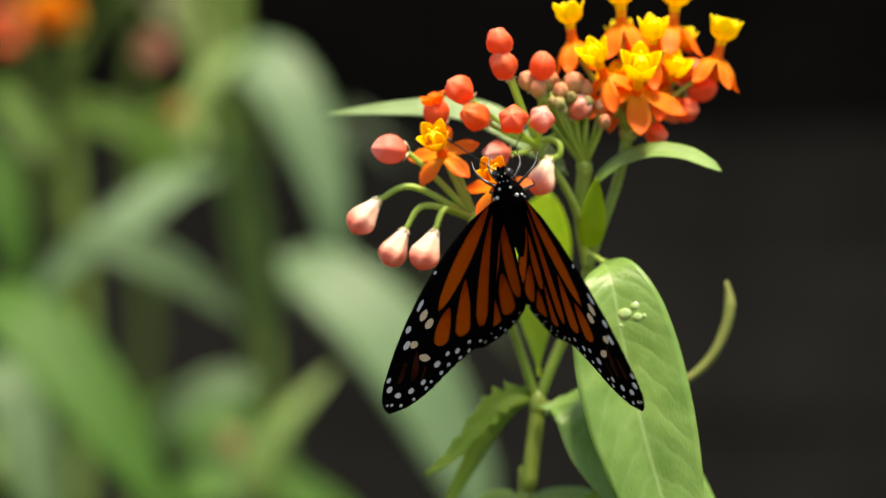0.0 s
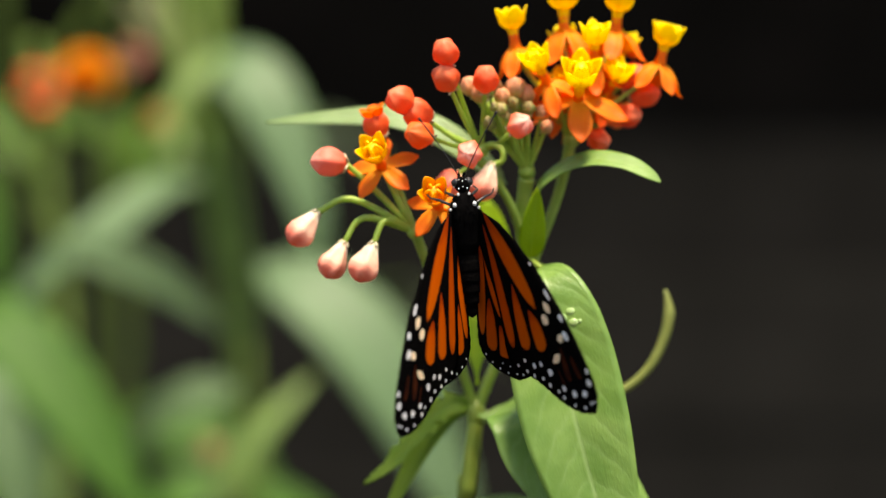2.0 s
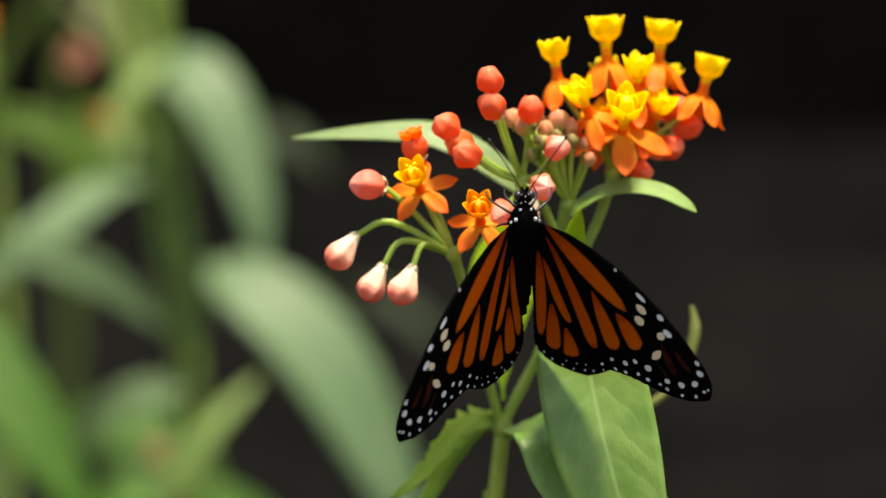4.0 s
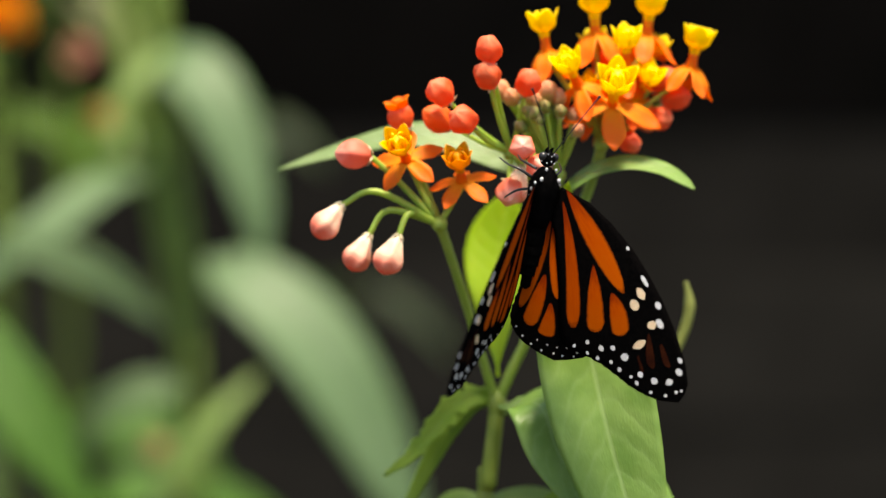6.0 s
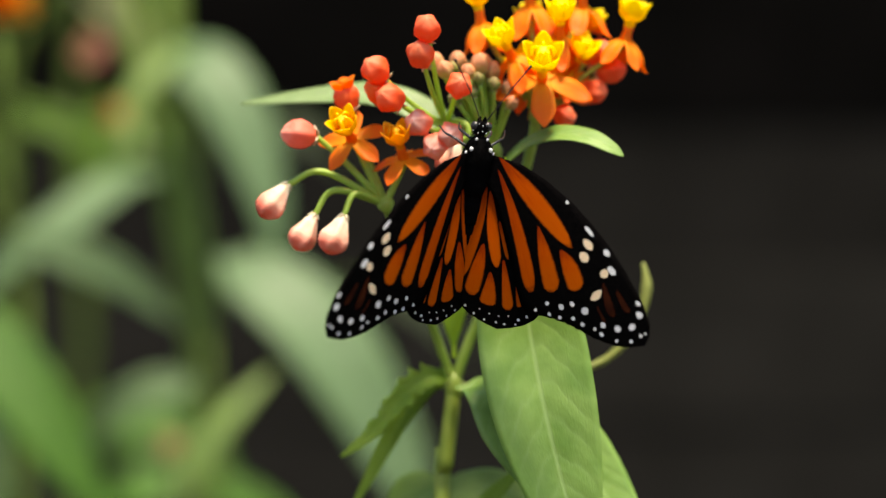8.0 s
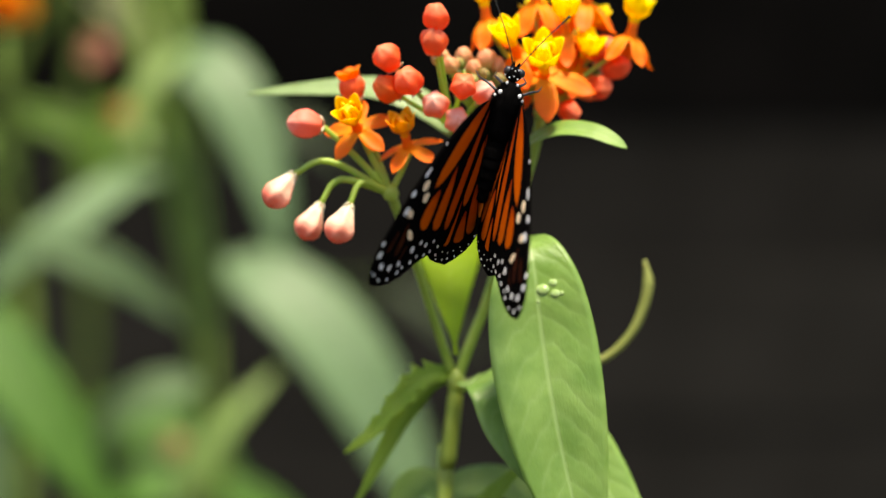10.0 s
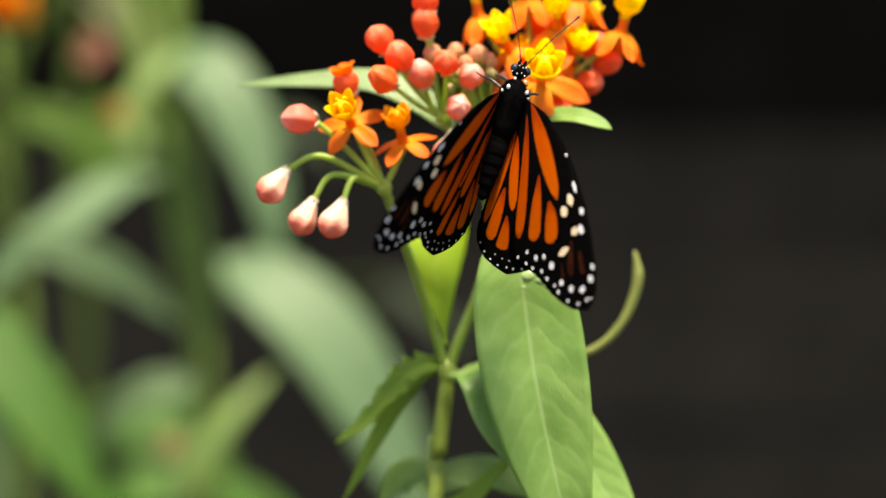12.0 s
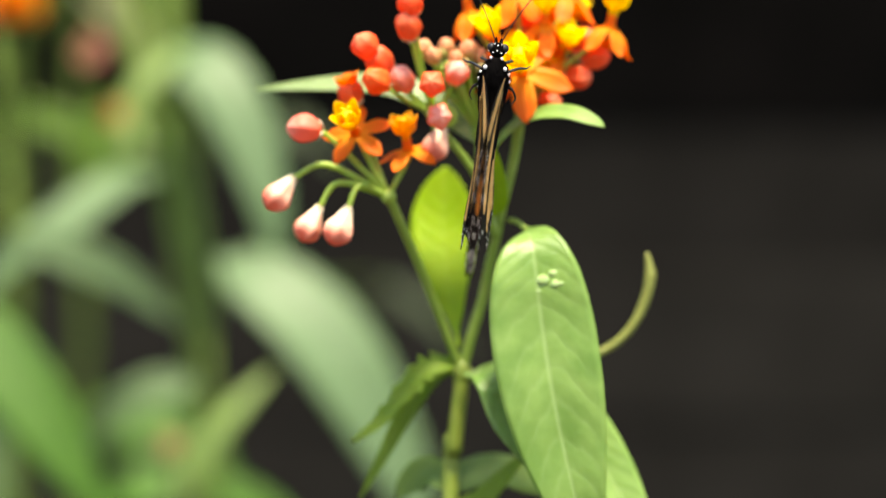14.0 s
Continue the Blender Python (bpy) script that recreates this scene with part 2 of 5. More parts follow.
# The next two are darker copies of the board: shade put into the colour.
BOARD_HALF_SHADED = material("half_shaded_board", (0.0082, 0.0079, 0.0071), (0.0120, 0.0115, 0.0104), 0.9, 9.0, 8.0, 0.3, 60.0, vary=0.1, spec=0.0)
BOARD_SHADED = material("shaded_top_board", (0.0017, 0.0017, 0.0016), (0.0028, 0.0026, 0.0025), 0.9, 9.0, 8.0, 0.3, 60.0, vary=0.2, spec=0.0)
SEED_BROWN = material("dry_brown", (0.22, 0.08, 0.045), (0.30, 0.12, 0.06), 0.7, 150.0, bump=0.4)
DRY_TAN = material("dry_tan", (0.20, 0.12, 0.04), (0.28, 0.17, 0.06), 0.7, 150.0, bump=0.4)
DRY_ORANGE = material("dry_orange", (0.30, 0.10, 0.02), (0.34, 0.20, 0.03), 0.7, 150.0, bump=0.4)

MM = 0.001


# ---- building blocks ----
def part(name, bm, mats, parent, label="", smooth=True):
    me = bpy.data.meshes.new(name)
    bm.normal_update()
    bm.to_mesh(me)
    bm.free()
    for m in mats if isinstance(mats, (list, tuple)) else [mats]:
        me.materials.append(m)
    if smooth:
        me.polygons.foreach_set("use_smooth", [True] * len(me.polygons))
    ob = new(name, me)
    ob.parent = parent
    return tagged(ob, label) if label else ob


def thing(name, place, label, category, group="", kind=""):
    ob = new(name)
    ob.empty_display_size = 0.02
    ob.location = place
    return tagged(ob, label, category, group, kind)


def spline(points, steps=8):
    """A smooth line through the points."""
    p = [Vector(q) for q in points]
    p = [2 * p[0] - p[1], *p, 2 * p[-1] - p[-2]]
    line = []
    for i in range(1, len(p) - 2):
        a, b, c, d = p[i - 1:i + 3]
        for k in range(steps):
            t = k / steps
            line.append(0.5 * (2 * b + (c - a) * t + (2 * a - 5 * b + 4 * c - d) * t * t + (3 * b - a - 3 * c + d) * t ** 3))
    return [*line, p[-2]]


def tube(bm, points, radii, sides=10, steps=6, mat=0):
    """A round stalk along a smooth line; radii run evenly along it."""
    line = spline(points, steps)
    uvl = bm.loops.layers.uv.verify()
    rad = np.interp(np.linspace(0, 1, len(line)), np.linspace(0, 1, len(radii)), radii)
    rings = []
    side = Vector((0.31, 0.95, 0.07))
    for i, p in enumerate(line):
        way = (line[min(i + 1, len(line) - 1)] - line[max(i - 1, 0)]).normalized()
        side = (side - way * side.dot(way)).normalized()
        up = way.cross(side)
        rings.append([bm.verts.new(p + (math.cos(a) * side + math.sin(a) * up) * float(rad[i]))
                      for a in (2 * math.pi * k / sides for k in range(sides))])
    n = len(rings) - 1
    for i in range(n):
        for k in range(sides):
            f = bm.faces.new((rings[i][k], rings[i][(k + 1) % sides], rings[i + 1][(k + 1) % sides], rings[i + 1][k]))
            f.material_index = mat
            for lp, u in zip(f.loops, (i, i, i + 1, i + 1)):
                lp[uvl].uv = (u / n, k / sides)
    bm.faces.new(rings[0][::-1]).material_index = mat
    bm.faces.new(rings[-1]).material_index = mat
    return bm


def lathe(bm, m, profile, sides=20, ridges=0, depth=0.0, mat=0):
    """A turned body about its own z: profile rows are (height, radius); ridges give it lobes."""
    uvl = bm.loops.layers.uv.verify()
    rings = []
    for h, r in profile:
        ring = []
        for k in range(sides):
            a = 2 * math.pi * k / sides
            rr = r * (1 - depth * (0.5 - 0.5 * math.cos(ridges * a))) if ridges else r
            ring.append(bm.verts.new(m @ Vector((rr * math.cos(a), rr * math.sin(a), h))))
        rings.append(ring)
    n = len(rings) - 1
    for i in range(n):
        for k in range(sides):
            f = bm.faces.new((rings[i][k], rings[i][(k + 1) % sides], rings[i + 1][(k + 1) % sides], rings[i + 1][k]))
            f.material_index = mat
            for lp, u in zip(f.loops, (i, i, i + 1, i + 1)):
                lp[uvl].uv = (u / n, k / sides)
    bm.faces.new(rings[0][::-1]).material_index = mat
    bm.faces.new(rings[-1]).material_index = mat
    return bm


def blade(spine, width, face, fold=0.15, wave=0.04, seed=0, blunt=0.8, ragged=0.0, thick=0.25 * MM, rows=36, cols=10, twist=0.0):
    """A leaf along a smooth line of points: lens-shaped, folded along its midrib, wavy at the rim, of real thickness.
    face: the way its upper side looks."""
    bm = bmesh.new()
    uvl = bm.loops.layers.uv.verify()
    line = spline(spine, max(3, rows // (len(spine) - 1)))
    n = len(line) - 1
    rng = random.Random(seed)
    face = Vector(face).normalized()
    tops, lows = [], []
    ph = rng.uniform(0, 6)
    for i, p in enumerate(line):
        u = i / n
        way = (line[min(i + 1, n)] - line[max(i - 1, 0)]).normalized()
        up = (face - way * face.dot(way)).normalized()
        if twist:
            up = Matrix.Rotation(twist * u, 3, way) @ up
        out = way.cross(up)
        half = 0.5 * width * max(0.02, math.sin(math.pi * min(1, u ** blunt)) ** 0.75)
        if u < 0.06:
            half = max(0.03 * width, half * u / 0.06)
        t_row, l_row = [], []
        for k in range(cols + 1):
            v = 2 * k / cols - 1
            edge = half * (1 + (ragged * (noise.noise(Vector((u * 22, v * 2, seed))) - 0.1) if abs(v) > 0.7 else 0))
            lift = fold * abs(v) * edge + wave * width * abs(v) ** 2 * math.sin(9 * u + ph + 2.2 * (v > 0))
            q = p + out * v * edge + up * lift
            t_row.append(bm.verts.new(q + up * thick * 0.5))
            l_row.append(bm.verts.new(q - up * thick * 0.5))
        tops.append(t_row)
        lows.append(l_row)

    def face4(vs, uvs):
        f = bm.faces.new(vs)
        for lp, q in zip(f.loops, uvs):
            lp[uvl].uv = q
    for i in range(n):
        for k in range(cols):
            uvs = [(i / n, k / cols), (i / n, (k + 1) / cols), ((i + 1) / n, (k + 1) / cols), ((i + 1) / n, k / cols)]
            face4((tops[i][k], tops[i][k + 1], tops[i + 1][k + 1], tops[i + 1][k]), uvs)
            face4((lows[i][k], lows[i + 1][k], lows[i + 1][k + 1], lows[i][k + 1]), [uvs[0], uvs[3], uvs[2], uvs[1]])
        for k, s in ((0, 1), (cols, -1)):
            vs = (tops[i][k], tops[i + 1][k], lows[i + 1][k], lows[i][k])
            face4(vs if s > 0 else vs[::-1], [(i / n, k / cols)] * 4)
    for row in (0, n):
        for k in range(cols):
            face4((tops[row][k], lows[row][k], lows[row][k + 1], tops[row][k + 1]), [(row / n, k / cols)] * 4)
    bmesh.ops.recalc_face_normals(bm, faces=bm.faces)
    return bm


def frame_along(place, way, spin=0.0):
    """A pose at place whose z points along way."""
    return Matrix.Translation(place) @ Vector(way).to_track_quat("Z", "Y").to_matrix().to_4x4() @ Matrix.Rotation(radians(spin), 4, "Z")


BUD_SHAPE = [(0, 0.20), (0.06, 0.44), (0.16, 0.70), (0.30, 0.90), (0.46, 1.0), (0.62, 0.98), (0.74, 0.87), (0.84, 0.68), (0.92, 0.45), (0.975, 0.22), (1.0, 0.06)]
BUD_LONG = [(0, 0.16), (0.06, 0.30), (0.16, 0.48), (0.28, 0.60), (0.40, 0.74), (0.54, 0.94), (0.67, 1.0), (0.79, 0.92), (0.89, 0.70), (0.96, 0.40), (1.0, 0.08)]


def bud(parent, place, way, length=7.6, wide=3.3, mat=None, spin=0.0, label="", shape=None):
    """A closed flower bud with five blunt ridges, from its stalk towards its tip."""
    bm = bmesh.new()
    uvl = bm.loops.layers.uv.verify()
    m = frame_along(Vector(place) - Vector(way).normalized() * length * 0.45 * MM, way, spin)
    sides, rings = 30, []
    rng = random.Random(int(spin * 7 + length * 13))
    lean = [rng.uniform(-0.06, 0.06) for _ in range(3)]
    for h, q in shape or BUD_SHAPE:
        ring = []
        for k in range(sides):
            a = 2 * math.pi * k / sides + 0.5 * h
            off = (a % (2 * math.pi / 5)) - math.pi / 5
            facet = math.cos(math.pi / 5) / math.cos(off)
            groove = 1 - 0.12 * max(0, 1 - abs(off) / 0.12) * min(1, h * 2)
            rr = q * wide * (0.08 + 0.98 * facet) * groove * (1 + lean[0] * math.cos(a) + lean[1] * math.sin(2 * a)) * MM
            ring.append(bm.verts.new(m @ Vector((rr * math.cos(a), rr * math.sin(a), (h + 0.02 * math.sin(5 * a) * q) * length * MM))))
        rings.append(ring)
    n = len(rings) - 1
    for i in range(n):
        for k in range(sides):
            f = bm.faces.new((rings[i][k], rings[i][(k + 1) % sides], rings[i + 1][(k + 1) % sides], rings[i + 1][k]))
            for lp, u in zip(f.loops, (i, i, i + 1, i + 1)):
                lp[uvl].uv = (u / n, k / sides)
    bm.faces.new(rings[0][::-1])
    bm.faces.new(rings[-1])
    # little green sepals spread under the bud
    small = 0.6 if shape else 1.0
    for k in range(5):
        a = 2 * math.pi * (k + 0.5) / 5
        pts = [m @ Vector((q * wide * MM * math.cos(a), q * wide * MM * math.sin(a), h * length * MM)) for q, h in ((0.18, -0.02), (0.46 * small, 0.02), (0.72 * small, 0.07))]
        tube(bm, pts, [0.40 * MM, 0.30 * MM, 0.10 * MM], 6, 3, 1)
    return part("bud", bm, [mat or BUD, SEPAL], parent, label)


def petals(parent, m, droop=70.0, length=9.5, wide=4.2, seed=0, label="orange petals bent back"):
    """Five narrow petals round the foot of a flower, bent back by droop degrees."""
    rng = random.Random(seed)
    bm = bmesh.new()
    uvl = bm.loops.layers.uv.verify()
    rows, cols = 9, 4
    for k in range(5):
        turn = Matrix.Rotation(2 * math.pi * k / 5 + rng.uniform(-0.1, 0.1), 4, "Z")
        bend = radians(droop + rng.uniform(-10, 10))
        grid = {}
        for lay in (0, 1):
            x, z, ang = 0.6, 0.0, -bend * 0.25
            for i in range(rows + 1):
                u = i / rows
                half = 0.5 * wide * (0.30 + 0.70 * math.sin(math.pi * min(1, 0.10 + 0.64 * u))) * (1 if u < 0.62 else max(0.10, 1 - ((u - 0.62) / 0.41) ** 1.8))
                for c in range(cols + 1):
                    v = 2 * c / cols - 1
                    off = 0.16 * (0.5 - lay) + 0.25 * half * v * v
                    co = Vector((x - math.sin(ang) * off, v * half, z + math.cos(ang) * off)) * MM
                    grid[lay, i, c] = bm.verts.new(m @ turn @ co)
                ang = -bend * (0.40 + 0.58 * min(1, u * 1.6)) + 2.1 * bend * max(0, u - 0.55)
                x += math.cos(ang) * length / rows
                z += math.sin(ang) * length / rows
        for i in range(rows):
            for c in range(cols):
                for lay in (0, 1):
                    vs = [grid[lay, i, c], grid[lay, i, c + 1], grid[lay, i + 1, c + 1], grid[lay, i + 1, c]]
                    us = [i, i, i + 1, i + 1]
                    f = bm.faces.new(vs if lay == 0 else vs[::-1])
                    for lp, u in zip(f.loops, us if lay == 0 else us[::-1]):
                        lp[uvl].uv = (u / rows, c / cols)
            for c in (0, cols):
                bm.faces.new((grid[0, i, c], grid[0, i + 1, c], grid[1, i + 1, c], grid[1, i, c]))
        for c in range(cols):
            bm.faces.new((grid[0, rows, c], grid[0, rows, c + 1], grid[1, rows, c + 1], grid[1, rows, c]))
    bmesh.ops.recalc_face_normals(bm, faces=bm.faces)
    lathe(bm, m, [(-1.5 * MM, 0.5 * MM), (-0.6 * MM, 1.1 * MM), (0.6 * MM, 1.3 * MM), (2.2 * MM, 1.0 * MM), (3.0 * MM, 1.2 * MM)], 12)
    return part("petals", bm, PETAL, parent, label)


def crown(parent, m, size=1.0, mat=None):
    """The crown of a flower on its column: a round cup of five blunt-pointed hoods, each with a small curved horn."""
    bm = bmesh.new()
    uvl = bm.loops.layers.uv.verify()
    for k in range(5):
        turn = Matrix.Rotation(2 * math.pi * (k + 0.5) / 5, 4, "Z")
        rows, cols = 10, 6
        grid = {}
        for lay in (0, 1):
            for i in range(rows + 1):
                u = i / rows
                out = 1.3 + 2.4 * math.sin(0.5 * math.pi * min(1, u / 0.42)) ** 0.8 + 2.0 * max(0, u - 0.5)
                half = 0.60 * out * (1 if u < 0.5 else max(0.07, 1 - ((u - 0.5) / 0.53) ** 1.7))
                for c in range(cols + 1):
                    v = 2 * c / cols - 1
                    dip = 0.30 * out * (half * v / (0.61 * out)) ** 2
                    co = Vector((out - dip - 0.30 * lay, v * half, 1.7 + 6.0 * u)) * MM * size
                    grid[lay, i, c] = bm.verts.new(m @ turn @ co)
        for i in range(rows):
            for c in range(cols):
                for lay in (0, 1):
                    vs = [grid[lay, i, c], grid[lay, i, c + 1], grid[lay, i + 1, c + 1], grid[lay, i + 1, c]]
                    us = [i, i, i + 1, i + 1]
                    f = bm.faces.new(vs if lay == 0 else vs[::-1])
                    for lp, u in zip(f.loops, us if lay == 0 else us[::-1]):
                        lp[uvl].uv = (u / rows, c / cols)
            for c in (0, cols):
                bm.faces.new((grid[0, i, c], grid[0, i + 1, c], grid[1, i + 1, c], grid[1, i, c]))
        for c in range(cols):
            bm.faces.new((grid[0, rows, c], grid[0, rows, c + 1], grid[1, rows, c + 1], grid[1, rows, c]))
        horn = [m @ turn @ (Vector(q) * MM * size) for q in ((2.4, 0, 4.0), (2.4, 0, 5.8), (1.7, 0, 7.2), (0.8, 0, 7.4))]
        tube(bm, horn, [0.5 * MM, 0.45 * MM, 0.15 * MM], 6, 4)
    bmesh.ops.recalc_face_normals(bm, faces=bm.faces)
    lathe(bm, m, [(h * MM * size, r * MM * size) for h, r in ((-3.6, 1.2), (-2.0, 1.15), (0.0, 1.25), (1.4, 1.5), (3.4, 1.35), (5.4, 1.6), (6.6, 1.6), (7.0, 1.2), (7.1, 0.3))], 15, 5, 0.12)
    return part("crown", bm, mat or CROWN, parent, "waxy yellow crown of five hoods")


def floret(parent, place, way, droop=70.0, size=1.0, spin=0.0, seed=0, mat=None, length=9.3, wide=4.3):
    """An open flower whose crown sits at place and points along way."""
    w = Vector(way).normalized()
    m = frame_along(Vector(place) - w * 5.0 * MM * size, w, spin)
    skirt = petals(parent, m @ Matrix.Translation((0, 0, -2.2 * MM * size)), droop, length * size, wide * size, seed)
    cup = crown(parent, m @ Matrix.Translation((0, 0, 0.7 * MM)), 0.87 * size, mat)
    return [skirt, cup]


def stalk(bm, start, end, sag=(0, 0, 1.5), r0=0.75, r1=0.55):
    a, b = Vector(start), Vector(end)
    tube(bm, [a, a.lerp(b, 0.5) + Vector(sag) * MM, b], [r0 * MM, r1 * MM], 8, 5)


# ---- the milkweed in flower that carries the butterfly ----
FOOT = Vector((0.018, 0, 0))


def at(x, y, z):
    """Millimetres about the lens's axis in the flower's plane, as metres from the plant's foot."""
    return Vector((x * MM, y * MM, z * MM + CENTRE)) - FOOT


plant = thing("milkweed_plant", FOOT, "flowering milkweed with orange and yellow blooms, coral buds and green leaves", "plant")
JOINT = at(19.2, 26, -39.1)

bm = bmesh.new()
tube(bm, [(0, 0, -0.02), (0.004, 0.004, 0.22), (-0.004, 0.002, 0.45), at(16.4, 28, -71.9), at(17.3, 27, -58.0), at(18.8, 26, -44.0), JOINT], [2.8 * MM, 2.3 * MM, 2.0 * MM, 1.9 * MM, 1.75 * MM], 14, 8)
lathe(bm, Matrix.Translation(JOINT), [(-3.4 * MM, 1.6 * MM), (-1.6 * MM, 2.1 * MM), (0.6 * MM, 2.2 * MM), (3 * MM, 1.5 * MM)], 14)
part("stem", bm, STEM, plant, "green stem with a swollen joint")


bm = bmesh.new()
for line, radii in (
        ((JOINT, at(22.5, 25, -31.4), at(26.4, 24, -23.2), at(29.8, 22, -14.3), at(32.4, 20, -7.7), at(34.2, 19, -2.7), at(39.1, 18, 9.4), at(41.8, 17, 18.3), at(42.5, 16, 21.9)), (1.35, 1.25, 1.15, 1.2, 1.5)),
        ((at(32.0, 18, -8.3), at(30.9, 17, 0.1), at(31.1, 16, 7.3), at(31.8, 15, 11.8), at(32.3, 14, 14.6)), (1.1, 1.5, 1.7, 1.9)),
        ((at(31.1, 16, 0.1), at(28.9, 13, 7.6), at(24.7, 11, 15.3), at(21.5, 10, 19.1)), (1.0, 0.95, 1.1))):
    tube(bm, [p - JOINT for p in line], [r * MM for r in radii], 12, 7)
branch = part("branch", bm, BRANCH, plant, "pale green forking branch")
branch.location = JOINT


def leaf(parent, spine, width, face, mat, label="", **more):
    return part("leaf", blade(spine, width * MM, face, **more), mat, parent, label)


BIG_LEAF_AT = at(38.3, 6, -5.6)
big_leaf = leaf(plant, [p - BIG_LEAF_AT for p in (at(37.8, 9, -5.2), at(38.9, 3, -8.7), at(39.8, 0, -16.2), at(41.0, -1, -26.9), at(43.1, -3, -41.2), at(45.8, -4, -55.1), at(49.2, -5, -69.8), at(55.2, -3, -95.1))], 24.2, (-0.10, -0.92, 0.36), LEAF, "broad fresh green leaf with pale feather veins", fold=0.13, wave=0.012, seed=3, blunt=1.0, rows=60, cols=16)
leaf(plant, [at(21.8, 24, -40.1), at(26.9, 14, -37.8), at(29.8, 7, -40.7), at(32.5, 5, -48.9), at(39.1, 4, -58.6), at(48.0, 2, -69.8), at(56.0, 0, -80.2)], 15.5, (0.1, -0.8, 0.6), LEAF, "cool green leaf half hidden behind another", seed=5, wave=0.01, fold=0.04, blunt=0.62)
leaf(plant, [at(19.4, 22, -39.4), at(33.4, 20, -42.7), at(44.3, 18, -50.6), at(52.1, 16, -60.8), at(58.8, 13, -72.0), at(63.6, 10, -83.2)], 15.5, (0.05, -0.9, 0.4), LEAF, seed=6, wave=0.02)
leaf(plant, [at(18.7, 26, -37.8), at(14.3, 25, -37.2), at(9.7, 24, -39.5), at(4.1, 24, -45.8), at(-1.6, 24, -51.9), at(-7.1, 24, -55.8)], 6.8, (-0.3, -0.8, 0.52), LEAF_LIME, "narrow leaf with a chewed rim", seed=7, fold=0.22, wave=0.05, ragged=0.8, cols=14, blunt=0.7)
leaf(plant, [at(18.8, 28, -38.7), at(13.5, 28, -39.8), at(7.7, 28, -46.2), at(3.2, 29, -53.7), at(-0.5, 30, -60.9), at(-5.8, 30, -70.5)], 4.6, (-0.1, -0.85, 0.5), LEAF_LIME, "narrow hanging leaf behind a chewed one", seed=9, fold=0.1)
leaf(plant, [at(16.1, 30, -68.2), at(21.6, 36, -64.5), at(29.1, 38, -63.9), at(35.8, 39, -66.6), at(39.9, 39, -69.9)], 11.0, (0.0, -0.7, 0.7), LEAF_MEADOW, seed=8, fold=0.05)
leaf(plant, [at(16.1, 30, -68.2), at(13.4, 35, -64.9), at(9.7, 37, -64.6), at(6.2, 38, -66.8), at(3.0, 38, -70.9)], 9.0, (0.0, -0.85, 0.5), LEAF_MEADOW, seed=14, fold=0.05)
leaf(plant, [at(16.4, 28, -71.9), at(23.9, 27, -69.6), at(29.8, 26, -63.8), at(35.3, 25, -58.3)], 5.5, (-0.3, -0.75, 0.6), LEAF_LIME, seed=15)
lit_leaf = leaf(plant, [p - JOINT for p in (at(19.4, 24, -32.7), at(19.3, 31, -25.4), at(19.1, 37, -14.9), at(20.0, 42, -2.8), at(22.6, 44, 10.7))], 16.0, (0.1, -0.5, 0.86), LEAF_LIT, "yellow-green leaf, sunlight through it partly put into its colour", seed=10, wave=0.02, fold=0.08, blunt=2.1)
leaf(branch, [p - JOINT for p in (at(32.5, 14, -3.7), at(32.9, 12, 0.1), at(33.6, 10, 5.9), at(34.5, 8, 12.3))], 6.0, (0.1, -0.75, 0.6), LEAF_LIT, seed=11, fold=0.3)
LONG_LEAF_AT = at(26.2, 20, 13.8)
long_leaf = leaf(plant, [p - LONG_LEAF_AT for p in (LONG_LEAF_AT, at(21.0, 21, 18.4), at(14.5, 22, 23.4), at(8.0, 23, 27.1), at(1.4, 24, 29.2), at(-6.4, 25, 29.7), at(-17.0, 26, 29.4), at(-30.1, 27, 28.4))], 8.2, (0.05, -0.75, 0.65), LEAF_PALE, "long pale green leaf with a fine tip", seed=12, wave=0.01, fold=0.12)
SIDE_LEAF_AT = at(34.0, 12, 9.6)
side_leaf = leaf(plant, [p - SIDE_LEAF_AT for p in (SIDE_LEAF_AT, at(36.2, 11, 12.3), at(41.5, 10, 15.3), at(48.1, 9, 16.6), at(55.2, 9, 15.4), at(60.4, 9, 12.7), at(63.2, 9, 10.7))], 5.8, (-0.1, -0.62, 0.8), LEAF, "small pointed fresh green leaf", seed=13, wave=0.01, fold=0.15, blunt=0.9)
bm = bmesh.new()
tube(bm, [p - BIG_LEAF_AT for p in (at(34.4, 19, -3.3), at(36.0, 15, -3.8), at(37.8, 8, -5.5))], [0.7 * MM, 0.6 * MM, 0.7 * MM], 10, 6)
part("leaf_stalk", bm, BRANCH, big_leaf)
# the drops that lie on the broad leaf
for x, z, q in ((41.5, -17.2, 1.5), (43.9, -15.4, 1.0), (43.4, -18.6, 1.1), (45.4, -17.4, 0.6), (40.8, -19.6, 0.5)):
    spot = at(x, 0, z) - BIG_LEAF_AT
    on = min((v for v in big_leaf.data.vertices if v.normal.y < -0.3), key=lambda v: (v.co.x - spot.x) ** 2 + (v.co.z - spot.z) ** 2)
    bm = bmesh.new()
    bmesh.ops.create_uvsphere(bm, u_segments=24, v_segments=16, radius=1.0, matrix=frame_along(on.co, on.normal) @ Matrix.Diagonal((q * MM, 0.82 * q * MM, 0.32 * q * MM, 1)))
    part("water_drop", bm, WATER, big_leaf, "clear water drop")

bm = bmesh.new()
